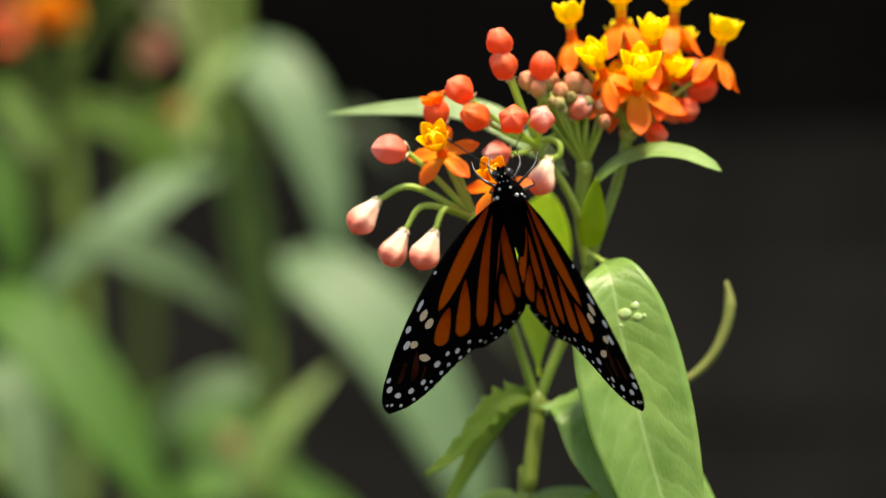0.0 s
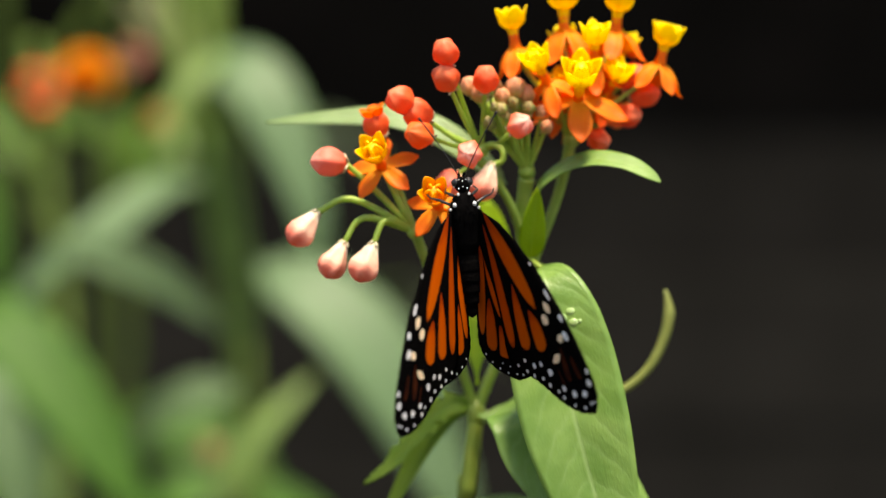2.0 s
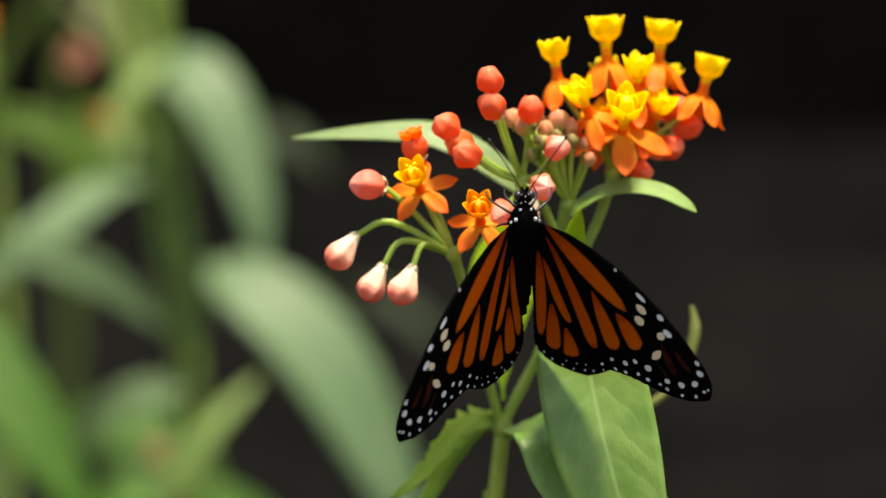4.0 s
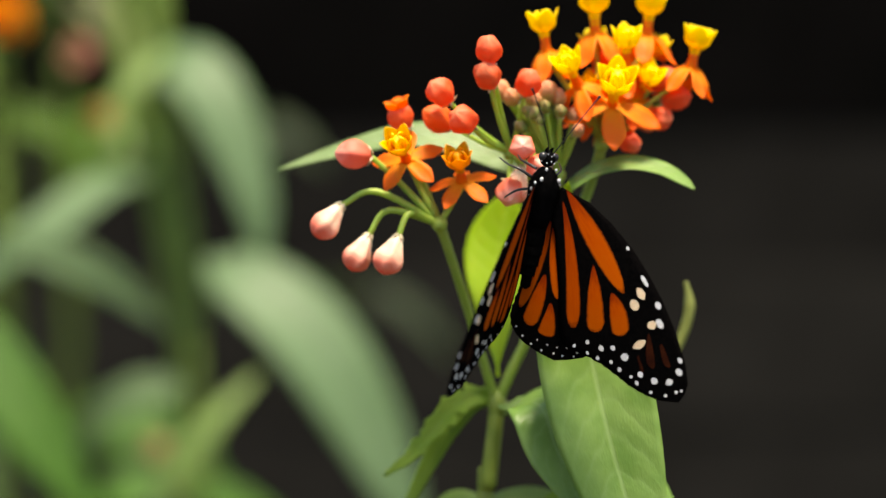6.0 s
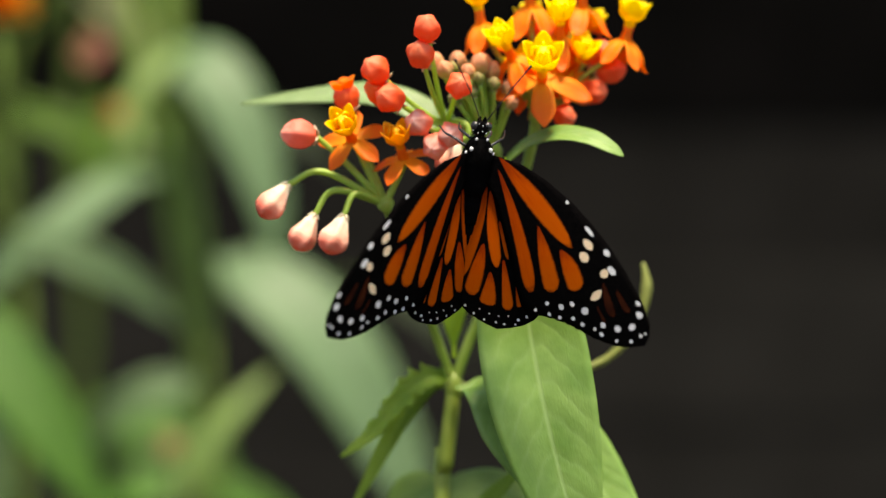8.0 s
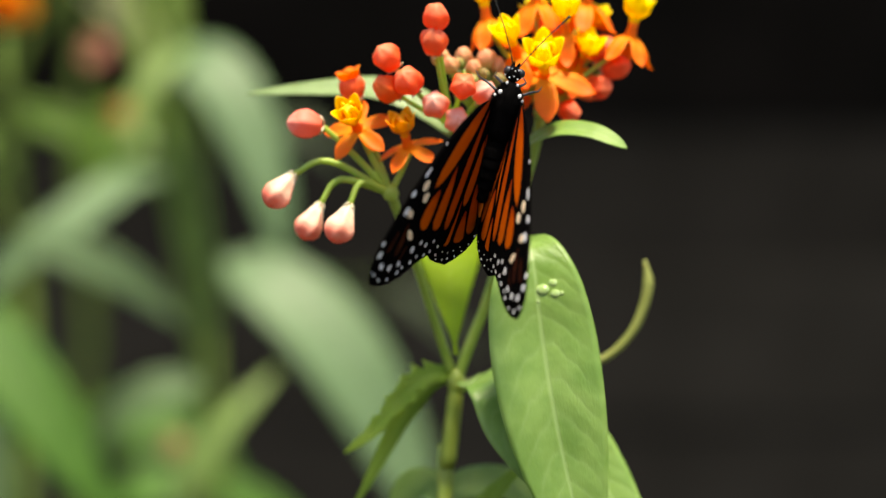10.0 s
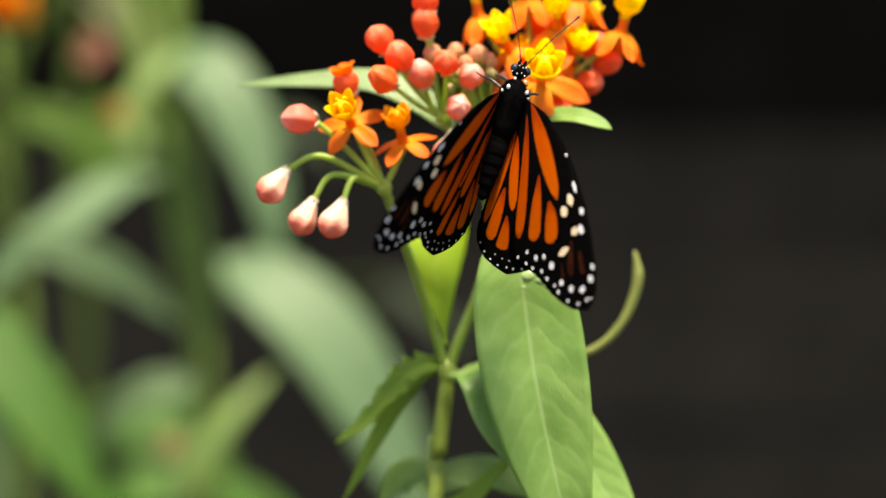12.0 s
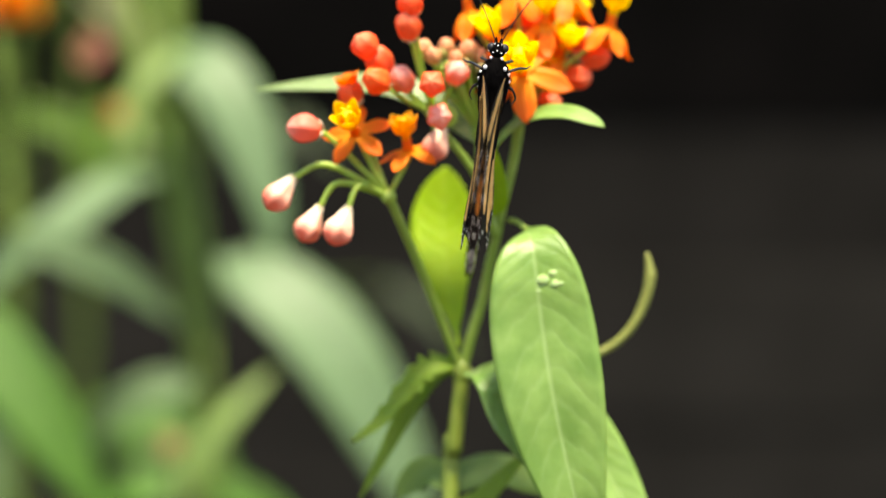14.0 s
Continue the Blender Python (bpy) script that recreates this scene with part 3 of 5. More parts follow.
tube(bm, [JOINT, at(28.5, 27, -40.1), at(41.8, 28, -38.0), at(50.6, 30, -35.4), at(55.9, 30, -32.8), at(60.5, 30, -28.0), at(63.4, 30, -21.9), at(64.5, 30, -16.1), at(63.7, 30, -10.7)], [0.8 * MM, 0.95 * MM, 1.0 * MM, 1.0 * MM, 1.0 * MM, 1.1 * MM, 1.25 * MM, 1.35 * MM, 0.4 * MM], 10, 6)
part("young_pod", bm, POD, plant, "slender curled yellow-green young pod")

# the heads of flowers and buds, each about the hub from which its stalks spring
HEAD_RIGHT, HEAD_MIDDLE, HEAD_YOUNG, HEAD_LEFT = at(42.5, 16, 21.5), at(21.5, 10, 19.1), at(32.3, 14, 14.3), at(6.5, 6, 1.4)


def head(name, centre, stalks, label, thick=1.0):
    """A flower head: its hub and its stiff stalks as one mesh in its own space."""
    bm = bmesh.new()
    for end, sag in stalks:
        stalk(bm, (0, 0, 0), Vector(end) - centre, sag, 0.75 * thick, 0.55 * thick)
    bmesh.ops.create_uvsphere(bm, u_segments=12, v_segments=8, radius=1.9 * MM)
    ob = part(name, bm, STALK, plant, label)
    ob.location = centre
    return ob


def lone_stalk(parent, end, sag, thick=0.9):
    bm = bmesh.new()
    stalk(bm, (0, 0, 0), end, sag, 0.75 * thick, 0.55 * thick)
    return part("flower_stalk", bm, STALK, parent)


swinging = []   # pieces that swing about their hub, where they end at rest, and the rows that move them

# millimetres from the hub, across and up, at which each swinging bud or flower shows
SWINGS = {
    "A": [(0, -8.8, 21.9), (0.5, -7.8, 23.2), (1, -7.5, 21.5), (1.5, -6.7, 23.0), (2, -7.8, 20.7), (2.5, -7.1, 22.4), (3, -7.9, 22.7), (5.5, -5.9, 20.5),
        (6, -5.2, 22.1), (6.5, -6.2, 19.1), (7, -3.1, 21.4), (7.5, -3.8, 20.5), (8, -4.1, 20.4), (10.5, -3.2, 23.2), (11, -3.1, 24.0), (11.5, -4.0, 24.3),
        (12, -3.9, 26.1), (12.5, -3.4, 26.2), (13, -4.0, 26.0), (13.5, -3.1, 24.1), (14, -5.0, 23.9)],
    "B": [(0, -7.9, 16.8), (0.5, -7.5, 17.8), (1, -7.0, 15.8), (1.5, -6.7, 16.9), (2, -7.8, 15.1), (2.5, -7.0, 16.5), (3, -7.4, 17.2), (5.5, -6.4, 14.4),
        (6, -5.6, 16.4), (6.5, -6.4, 13.4), (7, -3.7, 15.4), (7.5, -4.2, 14.3), (8, -5.6, 14.8), (10.5, -3.3, 18.2), (11, -3.2, 19.4), (11.5, -4.8, 19.1),
        (12, -4.1, 21.0), (12.5, -3.7, 21.3), (13, -4.7, 20.5), (13.5, -4.2, 18.9), (14, -5.5, 18.7)],
    "C": [(0, 0.8, 17.1), (0.5, 1.3, 17.4), (1, 1.5, 15.7), (1.5, 1.9, 16.5), (2, 0.9, 15.1), (2.5, 1.7, 16.2), (3, 1.4, 16.7), (5.5, 2.3, 13.1), (6, 3.4,
        15.1), (6.5, 2.2, 12.2), (7, 4.8, 13.5), (7.5, 4.3, 12.1), (8, 2.7, 8.0), (10.5, 2.3, 6.9), (11, 1.3, 10.4), (11.5, -0.9, 9.1), (12, 0.6, 11.3),
        (13, -0.4, 6.5), (13.5, 0.8, 4.3), (14, -0.1, 5.2)],
    "D": [(0, -17.6, 11.5), (0.5, -17.9, 13.0), (1, -16.9, 10.8), (1.5, -16.8, 12.6), (2, -17.8, 10.4), (2.5, -17.1, 12.0), (3, -17.3, 12.3), (5.5, -16.5,
        10.6), (6, -15.9, 12.9), (6.5, -16.3, 9.2), (7, -14.0, 12.5), (7.5, -14.5, 11.1), (8, -15.5, 11.6), (10.5, -13.6, 14.5), (11, -13.5, 15.7), (11.5,
        -15.0, 15.3), (12, -14.3, 17.1), (12.5, -13.9, 17.8), (13, -14.9, 16.9), (13.5, -14.1, 14.7), (14, -15.2, 14.1)],
    "E": [(0, -5.9, 4.6), (0.5, -12.2, 10.4), (1, -11.2, 2.9), (1.5, -11.6, 6.2), (2, -13.9, 7.8), (2.5, -12.1, 5.6), (3, -12.5, 6.7), (5.5, -11.7, 3.9),
        (6, -10.8, 6.7), (6.5, -12.1, 3.3), (7, -9.3, 5.9), (7.5, -9.7, 4.1), (8, -12.2, 5.5), (10.5, -8.6, 9.7), (11, -8.6, 11.4), (11.5, -10.5, 11.4),
        (12, -9.7, 13.3), (12.5, -9.2, 15.0), (13, -10.8, 13.4), (13.5, -10.4, 10.5), (14, -11.9, 11.2)],
    "F": [(0, -14.0, 5.7), (0.5, -13.1, 5.6), (1, -12.2, 7.9), (1.5, -12.1, 9.8), (2, -13.5, 2.9), (2.5, -13.0, 9.4), (3, -14.1, 8.7), (5.5, -14.0, 7.4),
        (6, -16.3, 7.5), (6.5, -13.2, 6.4), (7, -14.6, 7.1), (7.5, -14.8, 7.3), (8, -14.6, 7.4), (10.5, -14.1, 6.8), (11, -13.9, 8.9), (11.5, -13.1, 6.5),
        (12, -13.3, 8.1), (13, -13.1, 7.4), (13.5, -11.9, 6.5), (14, -12.5, 6.3)],
    "G": [(0, 0.3, 5.0), (0.5, -1.9, 3.9), (1, -0.6, 1.7), (1.5, -0.9, 1.0), (2, -2.7, -1.3), (2.5, -1.7, 0.4), (3, 0.1, 0.4), (5.5, 6.2, -4.1), (6, 5.7,
        -3.4), (6.5, 6.2, -2.3), (7, 1.0, -3.1), (7.5, 0.3, -11.6), (8, -2.5, -4.7), (10.5, 1.7, 0.1), (11, 1.9, 0.5), (11.5, 2.3, 0.4), (12, 3.2, 1.7),
        (12.5, 1.4, 1.0), (13, 1.4, -0.4), (13.5, 2.0, -3.3), (14, 1.4, -1.6)],
    "H": [(0, -9.2, -2.5), (0.5, -6.7, -0.4), (1, -5.6, -2.8), (1.5, -6.4, -3.3), (2, -7.3, -7.5), (2.5, -8.1, -4.8), (3, -6.1, -3.2), (5.5, -1.7, -11.3),
        (6, -0.6, -8.8), (6.5, -1.1, -2.9), (7, -3.8, -4.7), (7.5, -1.8, -4.3), (8, -6.0, 0.1), (10.5, -3.1, 5.0), (11, -4.1, 8.9), (11.5, -6.3, 6.9),
        (12, -4.9, 9.4), (13, -6.6, 8.4), (13.5, -6.4, 5.9), (14, -6.9, 6.9)],
    "I": [(0, 9.3, 8.0), (0.5, 8.9, 7.3), (1, 10.1, 5.5), (1.5, 9.7, 6.0), (2, 8.5, 5.0), (2.5, 9.3, 5.9), (3, 9.4, 6.5), (5.5, 1.8, 5.0), (6, 2.2, 0.8),
        (6.5, 0.4, -0.0), (7, 2.3, -2.4), (7.5, 3.4, -3.1), (8, 1.1, -2.4), (10.5, 7.8, 6.5), (11.5, 5.3, 6.5), (12, 6.3, 8.8), (13, 5.5, 9.1), (13.5,
        6.1, 6.9), (14, 5.5, 8.2)],
    "flower": [(0, 3.7, 9.9), (0.5, 7.5, 9.5), (1, 6.3, 8.3), (1.5, 6.7, 7.6), (2, 4.5, 8.2), (2.5, 5.5, 7.5), (3, 5.7, 7.7), (5.5, 4.3, 14.3), (6, 4.1, 14.4),
        (6.5, 3.6, 13.5), (7, 3.7, 14.5), (7.5, 6.4, 12.8), (8, 2.7, 15.3), (10.5, 2.7, 15.8), (11.5, 3.5, 16.4), (12, 3.1, 15.8), (13, 3.4, 15.0), (13.5,
        3.6, 15.8), (14, 3.6, 16.3)],
    "open": [(0, 1.7, 15.2), (0.5, 2.1, 15.1), (1, 2.2, 14.5), (1.5, 1.9, 14.9), (2, 1.5, 14.9), (2.5, 1.8, 15.2), (3, 1.9, 15.4), (5.5, 2.1, 13.4), (6, 2.4,
        13.9), (6.5, 2.2, 12.6), (7, 2.3, 12.7), (7.5, 2.3, 12.6), (8, 0.8, 12.9), (10.5, -0.3, 12.8), (11, 0.0, 11.7), (11.5, 0.3, 10.8), (12, 1.7, 9.0),
        (12.5, 0.8, 10.4), (13, -0.8, 11.5), (13.5, -0.3, 10.1), (14, -1.5, 9.6)],
}

# open flowers: crown's place, the way it looks, droop of the petals, size, spin
FLOWERS_RIGHT = [
    (at(28.7, 13, 49.5), (-0.14, -0.12, 1.0), 84, 0.98, 10),
    (at(40.6, 15, 54.7), (-0.05, -0.12, 1.0), 78, 1.12, 40),
    (at(53.7, 17, 54.1), (0.10, -0.12, 1.0), 72, 1.05, 5),
    (at(64.5, 15, 45.9), (0.24, -0.12, 1.0), 76, 1.0, 22),
    (at(47.6, 8, 45.4), (0.03, -0.40, 0.9), 66, 0.95, 60),
    (at(34.1, 6, 39.5), (-0.38, -0.52, 0.76), 58, 0.98, 15),
    (at(41.0, 20, 45.5), (-0.2, -0.3, 0.9), 55, 0.9, 33),
    (at(55.1, 22, 44.6), (0.25, -0.3, 0.9), 50, 0.95, 48),
    (at(45.6, 22, 41.8), (0.0, -0.35, 0.9), 45, 0.9, 12),
    (at(53.1, 13, 37.2), (0.35, -0.5, 0.75), 38, 0.95, 25),
    (at(38.5, 15, 34.8), (-0.3, -0.45, 0.8), 42, 0.9, 55),
    (at(47.5, 17, 31.8), (0.1, -0.6, 0.7), 36, 0.9, 5),
]
BUDS_RIGHT = [
    (at(56.2, 17, 36.1), (0.6, -0.3, 0.5), 7.2, 3.1, BUD), (at(59.4, 18, 31.8), (0.8, -0.2, 0.2), 7.2, 3.1, BUD), (at(55.3, 16, 27.5), (0.7, -0.4, -0.1), 6.8, 3.0, BUD),
    (at(48.5, 14, 21.7), (0.5, -0.5, -0.3), 6.2, 2.6, BUD), (at(43.9, 18, 40.7), (0, -0.6, 0.8), 6.5, 2.9, BUD),
]
head_right = head("flower_head", HEAD_RIGHT,
                  [(Vector(f[0]) - Vector(f[1]).normalized() * 8.8 * MM, (0, -0.5, 0.6)) for f in FLOWERS_RIGHT]
                  + [(Vector(b[0]) - Vector(b[1]).normalized() * 3 * MM, (0, -0.5, -0.4)) for b in BUDS_RIGHT], "open head of orange and yellow flowers")
for i, (p, w, droop, size, spin) in enumerate(FLOWERS_RIGHT):
    floret(head_right, p - HEAD_RIGHT, w, droop, size, spin, 20 + i)
for i, (p, w, ln, wd, mt) in enumerate(BUDS_RIGHT):
    bud(head_right, p - HEAD_RIGHT, w, ln, wd, mt, 31 * i)


def reach(name, share=1.02):
    """Where a swinging piece ends at rest: as far across as its rows say at 1.5 s, the rest of its length forward."""
    long = share * max(math.hypot(x, z) for _, x, z in SWINGS[name])
    x, z = next((x, z) for t, x, z in SWINGS[name] if t == 1.5)
    return Vector((x, -math.sqrt(max(0.01, long * long - x * x - z * z)), z)) * MM


rest = reach("open", 1.3)
way = Vector((0.05, -0.72, 0.68)).normalized()
swinging.append((floret(head_right, rest, way, 24, 1.2, 50, 26, length=9.8, wide=4.8) + [lone_stalk(head_right, rest - way * 9 * MM, (0, 0, -0.6))], rest, "open"))

# the young head: a tuft of small dull buds on thin stalks
rng = random.Random(11)
TUFT = [(at(19.3, 8, 33.1), 5.4, 2.3), (at(21.5, 6, 31.4), 4.8, 2.0), (at(26.7, 7, 30.7), 4.8, 2.0), (at(29.6, 8, 32.8), 5.6, 2.4), (at(32.0, 9, 31.4), 5.0, 2.1), (at(36.5, 8, 24.1), 4.0, 1.6), (at(35.8, 9, 27.5), 4.4, 1.8), (at(24.6, 12, 33.8), 5.0, 2.1)]
for k in range(13):
    TUFT.append((at(rng.uniform(21.9, 39.9), rng.uniform(5, 14), rng.uniform(24.2, 32.2)), rng.uniform(2.8, 4.2), rng.uniform(1.1, 1.7)))
head_young = head("flower_head", HEAD_YOUNG, [(p + (HEAD_YOUNG - p).normalized() * 1.5 * MM, (0, -0.4, -0.3)) for p, _, _ in TUFT], "tuft of small unripe buds on thin stalks", 0.95)
for i, (p, ln, wd) in enumerate(TUFT):
    w = (p - HEAD_YOUNG).normalized() + Vector((0, -0.5, 0))
    bud(head_young, p - HEAD_YOUNG, w, ln, wd, BUD_SMALL if i < 8 else BUD_GREEN, 31 * i)

# the middle head: closed buds that the wind and the butterfly push about, one of them hooked
HOOKED = (at(22.7, 7, 12.1), (-0.35, -0.1, -0.95), 9.0, 3.3, BUD_PALE)
head_middle = head("flower_head", HEAD_MIDDLE, [], "head of closed coral buds")
bud(head_middle, HOOKED[0] - HEAD_MIDDLE, *HOOKED[1:], 17, shape=BUD_LONG)
bm = bmesh.new()
tube(bm, [p - HEAD_MIDDLE for p in (HEAD_MIDDLE, at(24.0, 8, 20.2), at(26.3, 7, 19.0), at(26.3, 7, 16.5), HOOKED[0] + Vector((1.4, 0.4, 3.6)) * MM)], [0.8 * MM, 0.75 * MM, 0.7 * MM], 8, 6)
part("flower_stalk", bm, STALK, head_middle, "hooked pale stalk")
for i, (name, ln, wd, mt) in enumerate((("A", 7.0, 3.15, BUD), ("B", 7.4, 3.2, BUD), ("C", 7.0, 3.1, BUD), ("D", 7.2, 3.3, BUD), ("E", 7.6, 3.4, BUD),
                                        ("F", 8.0, 3.2, BUD_ORANGE), ("G", 6.6, 3.1, BUD_LIT), ("H", 7.2, 3.2, BUD_LIT), ("I", 6.4, 3.0, BUD_LIT))):
    rest = reach(name)
    way = (rest.normalized() + Vector((0, -0.25, 0.1))).normalized()
    swinging.append(([bud(head_middle, rest, way, ln, wd, mt, 23 * i), lone_stalk(head_middle, rest - way * 3 * MM, (0, 0.8, -0.8))], rest, name))

# the head at the side: drooping pink buds and two open flowers
FLOWER_LEFT = (at(-2.6, -3, 19.3), (-0.26, -0.80, 0.52), 14, 0.95, 30, CROWN_WARM, 8.6, 4.3)
BUDS_LEFT = [
    (at(-12.4, 2, 16.8), (-0.96, -0.2, 0.05), 8.2, 3.4, BUD_PINK), (at(-2.0, 6, 25.3), (-0.3, -0.2, 0.9), 6.6, 3.0, BUD),
    (at(-18.0, 3, 2.4), (-0.62, -0.1, -0.78), 9.4, 3.5, BUD_PALE), (at(-11.1, 2, -4.7), (-0.45, -0.1, -0.88), 9.0, 3.3, BUD_PALE), (at(-4.2, 0, -5.2), (-0.38, -0.15, -0.9), 9.4, 3.5, BUD_PALE),
]
SAGS_LEFT = [(-2, 0, 2.5), (-0.5, 0, 1), (-3.0, -0.5, 5.2), (-3.4, -0.5, 4.4), (-2.0, -0.5, 3.8)]
head_left = head("flower_head", HEAD_LEFT, [(Vector(FLOWER_LEFT[0]) - Vector(FLOWER_LEFT[1]).normalized() * 8.4 * MM, (0, 0, -0.4))]
                 + [(Vector(b[0]) - Vector(b[1]).normalized() * b[2] * 0.42 * MM, s) for b, s in zip(BUDS_LEFT, SAGS_LEFT)], "small head of drooping pink buds and two open flowers", 1.15)
p, w, droop, size, spin, mt, ln, wide = FLOWER_LEFT
floret(head_left, p - HEAD_LEFT, w, droop, size, spin, 40, mt, ln, wide)
for i, (p, w, ln, wd, mt) in enumerate(BUDS_LEFT):
    bud(head_left, p - HEAD_LEFT, w, ln, wd, mt, 41 * i, shape=BUD_LONG if i > 1 else None)
# the bud that begins to open
p, w = BUDS_LEFT[1][0] - HEAD_LEFT, Vector(BUDS_LEFT[1][1]).normalized()
petals(head_left, frame_along(p + w * 1.2 * MM, w), -74, 4.2, 3.4, 44, "orange petals that begin to open")
rest = reach("flower")
way = Vector((0.0, -0.9, 0.42)).normalized()
swinging.append((floret(head_left, rest, way, 26, 0.9, 12, 41, CROWN_ORANGE, 8.6, 4.3) + [lone_stalk(head_left, rest - way * 8.0 * MM, (0, 0.6, 0.4), 1.1)], rest, "flower"))
bm = bmesh.new()
tube(bm, [p - HEAD_LEFT for p in (HEAD_LEFT, at(8.8, 10, -5.3), at(13.0, 18, -18.7), at(16.3, 23, -29.8), at(19.5, 26, -40.5))], [1.25 * MM, 1.05 * MM, 1.0 * MM, 1.15 * MM], 12, 6)
neck = part("branch", bm, BRANCH, plant, "slender green side branch")

# ---- the monarch-patterned butterfly ----
butterfly = thing("butterfly", (0, 0, CENTRE), "orange and black butterfly with white-spotted wing rims, clinging to the blossom", "butterfly")


def ball(bm, place, r, stretch=(1, 1, 1), seg=14):
    m = Matrix.Translation(Vector(place) * MM) @ Matrix.Diagonal((*(Vector(stretch) * r * MM), 1))
    bmesh.ops.create_uvsphere(bm, u_segments=seg, v_segments=max(6, seg * 2 // 3), radius=1.0, matrix=m)


TO_FRONT = Matrix.Rotation(radians(-90), 4, "X")
bm = bmesh.new()
lathe(bm, pose(0, -0.0045, -0.0003) @ TO_FRONT, [(h * MM, r * MM) for h, r in ((-4.5, 2.2), (-2.0, 2.8), (0, 3.0), (1.2, 3.2), (3, 3.35), (5, 3.3), (6.8, 2.7), (8.2, 1.8), (8.8, 1.0))], 20)
part("thorax", bm, BODY_BLACK, butterfly, "furry black thorax")
bm = bmesh.new()
rng = random.Random(2)
for k in range(900):
    y = rng.uniform(-6.5, 4.0)
    a = rng.uniform(-0.2, math.pi + 0.2)
    rad = float(np.interp(y, (-6.5, -4.5, -3.3, -1.5, 0.5, 2.3, 4.0), (2.0, 2.0, 2.6, 3.2, 3.2, 2.6, 1.6)))
    foot = Vector((rad * math.cos(a), y, rad * math.sin(a) - 0.3))
    way = Vector((math.cos(a) + rng.uniform(-0.4, 0.4), -1.1 + rng.uniform(-0.4, 0.4), math.sin(a) * 0.8 + rng.uniform(-0.3, 0.3))).normalized()
    tip = foot + way * rng.uniform(0.9, 1.9)
    side = way.orthogonal().normalized() * 0.05
    other = way.cross(side)
    vs = [bm.verts.new(q * MM) for q in (foot + side, foot - side * 0.5 + other, foot - side * 0.5 - other, tip)]
    for q in ((0, 1, 3), (1, 2, 3), (2, 0, 3)):
        bm.faces.new([vs[i] for i in q])
tagged(part("fur", bm, BODY_BLACK, butterfly, "short black hairs"), kind="stuff")
bm = bmesh.new()
prof = []
for i in range(8):
    h, r = i * 2.35, (1.7, 2.15, 2.4, 2.45, 2.35, 2.1, 1.75, 1.25)[i]
    prof += [(h, r * 0.985), (h + 0.5, r), (h + 1.8, r * 0.995), (h + 2.3, r * 0.975)]
prof.append((19.5, 0.3))
lathe(bm, pose(0, -0.0035, -0.0006) @ pose(0, 0, 0, 90, 0, 0), [(h * MM, r * MM) for h, r in prof], 18)
part("abdomen", bm, BODY_BLACK, butterfly, "slim black segmented abdomen")
bm = bmesh.new()
ball(bm, (0, 6.0, -0.6), 1.75, (1.05, 1, 0.95))
for s in (-1, 1):
    tube(bm, [Vector(q) * MM for q in ((0.45 * s, 7.0, -1.0), (0.6 * s, 8.0, -0.7), (0.55 * s, 8.7, 0.0))], [0.45 * MM, 0.4 * MM, 0.1 * MM], 8, 4)
head_b = part("head", bm, BODY_BLACK, butterfly)
for s in (-1, 1):
    bm = bmesh.new()
    ball(bm, (1.35 * s, 6.5, -0.5), 1.05)
    part("eye", bm, HORN_BLACK, head_b, "glossy black eye")
    bm = bmesh.new()
    tube(bm, [Vector(q) * MM for q in ((0.5 * s, 7.4, 0.4), (2.2 * s, 11.0, 1.4), (4.7 * s, 15.5, 2.0), (7.6 * s, 20.0, 2.2), (8.4 * s, 21.2, 2.2))], [0.14 * MM, 0.12 * MM, 0.12 * MM, 0.16 * MM, 0.36 * MM], 7, 6)
    part("antenna", bm, HORN_BLACK, butterfly, "thin black clubbed antenna")
    for q in (((1.8, 3.5, -1.5), (3.2, 4.2, -4.0), (3.5, 4.4, -6.0), (3.0, 5.0, -8.5)), ((2.4, 1.5, -1.8), (5.0, 2.8, -3.4), (6.6, 3.2, -5.6), (7.4, 4.0, -8.5)),
              ((2.2, -1.0, -2.0), (4.2, -2.0, -4.0), (5.0, -3.6, -6.2), (4.4, -4.8, -8.8))):
        bm = bmesh.new()
        tube(bm, [Vector((a * s, b, c)) * MM for a, b, c in q], [0.36 * MM, 0.30 * MM, 0.22 * MM, 0.14 * MM], 7, 6)
        part("leg", bm, HORN_BLACK, butterfly)
# white dots on the head and shoulders
for x, y, z, r in ((0, 6.9, 0.9, 0.15), (0.0, 5.7, 1.15, 0.13), (0.75, 7.2, 0.5, 0.15), (0.9, 5.3, 0.9, 0.16), (1.2, 4.1, 1.7, 0.30), (2.15, 1.9, 2.0, 0.44), (3.05, 0.9, 1.1, 0.30), (3.2, -0.6, 0.2, 0.40), (3.0, -2.2, -0.3, 0.40), (1.9, 5.6, 0.2, 0.13)):
    for s in ((-1, 1) if x else (1,)):
        bm = bmesh.new()
        ball(bm, (x * s, y, z), r, (1, 1.2, 0.6), 10)
        part("white_dot", bm, SPOT_WHITE, butterfly)

FORE_AXIS, HIND_AXIS = radians(-31.1), radians(-75.5)
FORE_EDGE = [(0, 1.5), (6, 5.3), (12.4, 7.4), (20, 8.8), (26, 9.1), (32, 8.9), (38, 8.1), (43, 7.0), (47, 5.9), (50.3, 4.3), (51.9, 2.4), (52.6, 0.6)]
FORE_REAR = [(0, -3.6), (4, -4.2), (8, -5.2), (18.5, -10.6), (25, -14.6), (28, -16.2), (30.5, -15.6), (32, -14.3), (34, -12.6), (37.5, -10.3), (41, -8.7), (44, -7.5), (47.2, -5.6), (50, -3.4), (51.6, -1.2), (52.6, 0.4)]
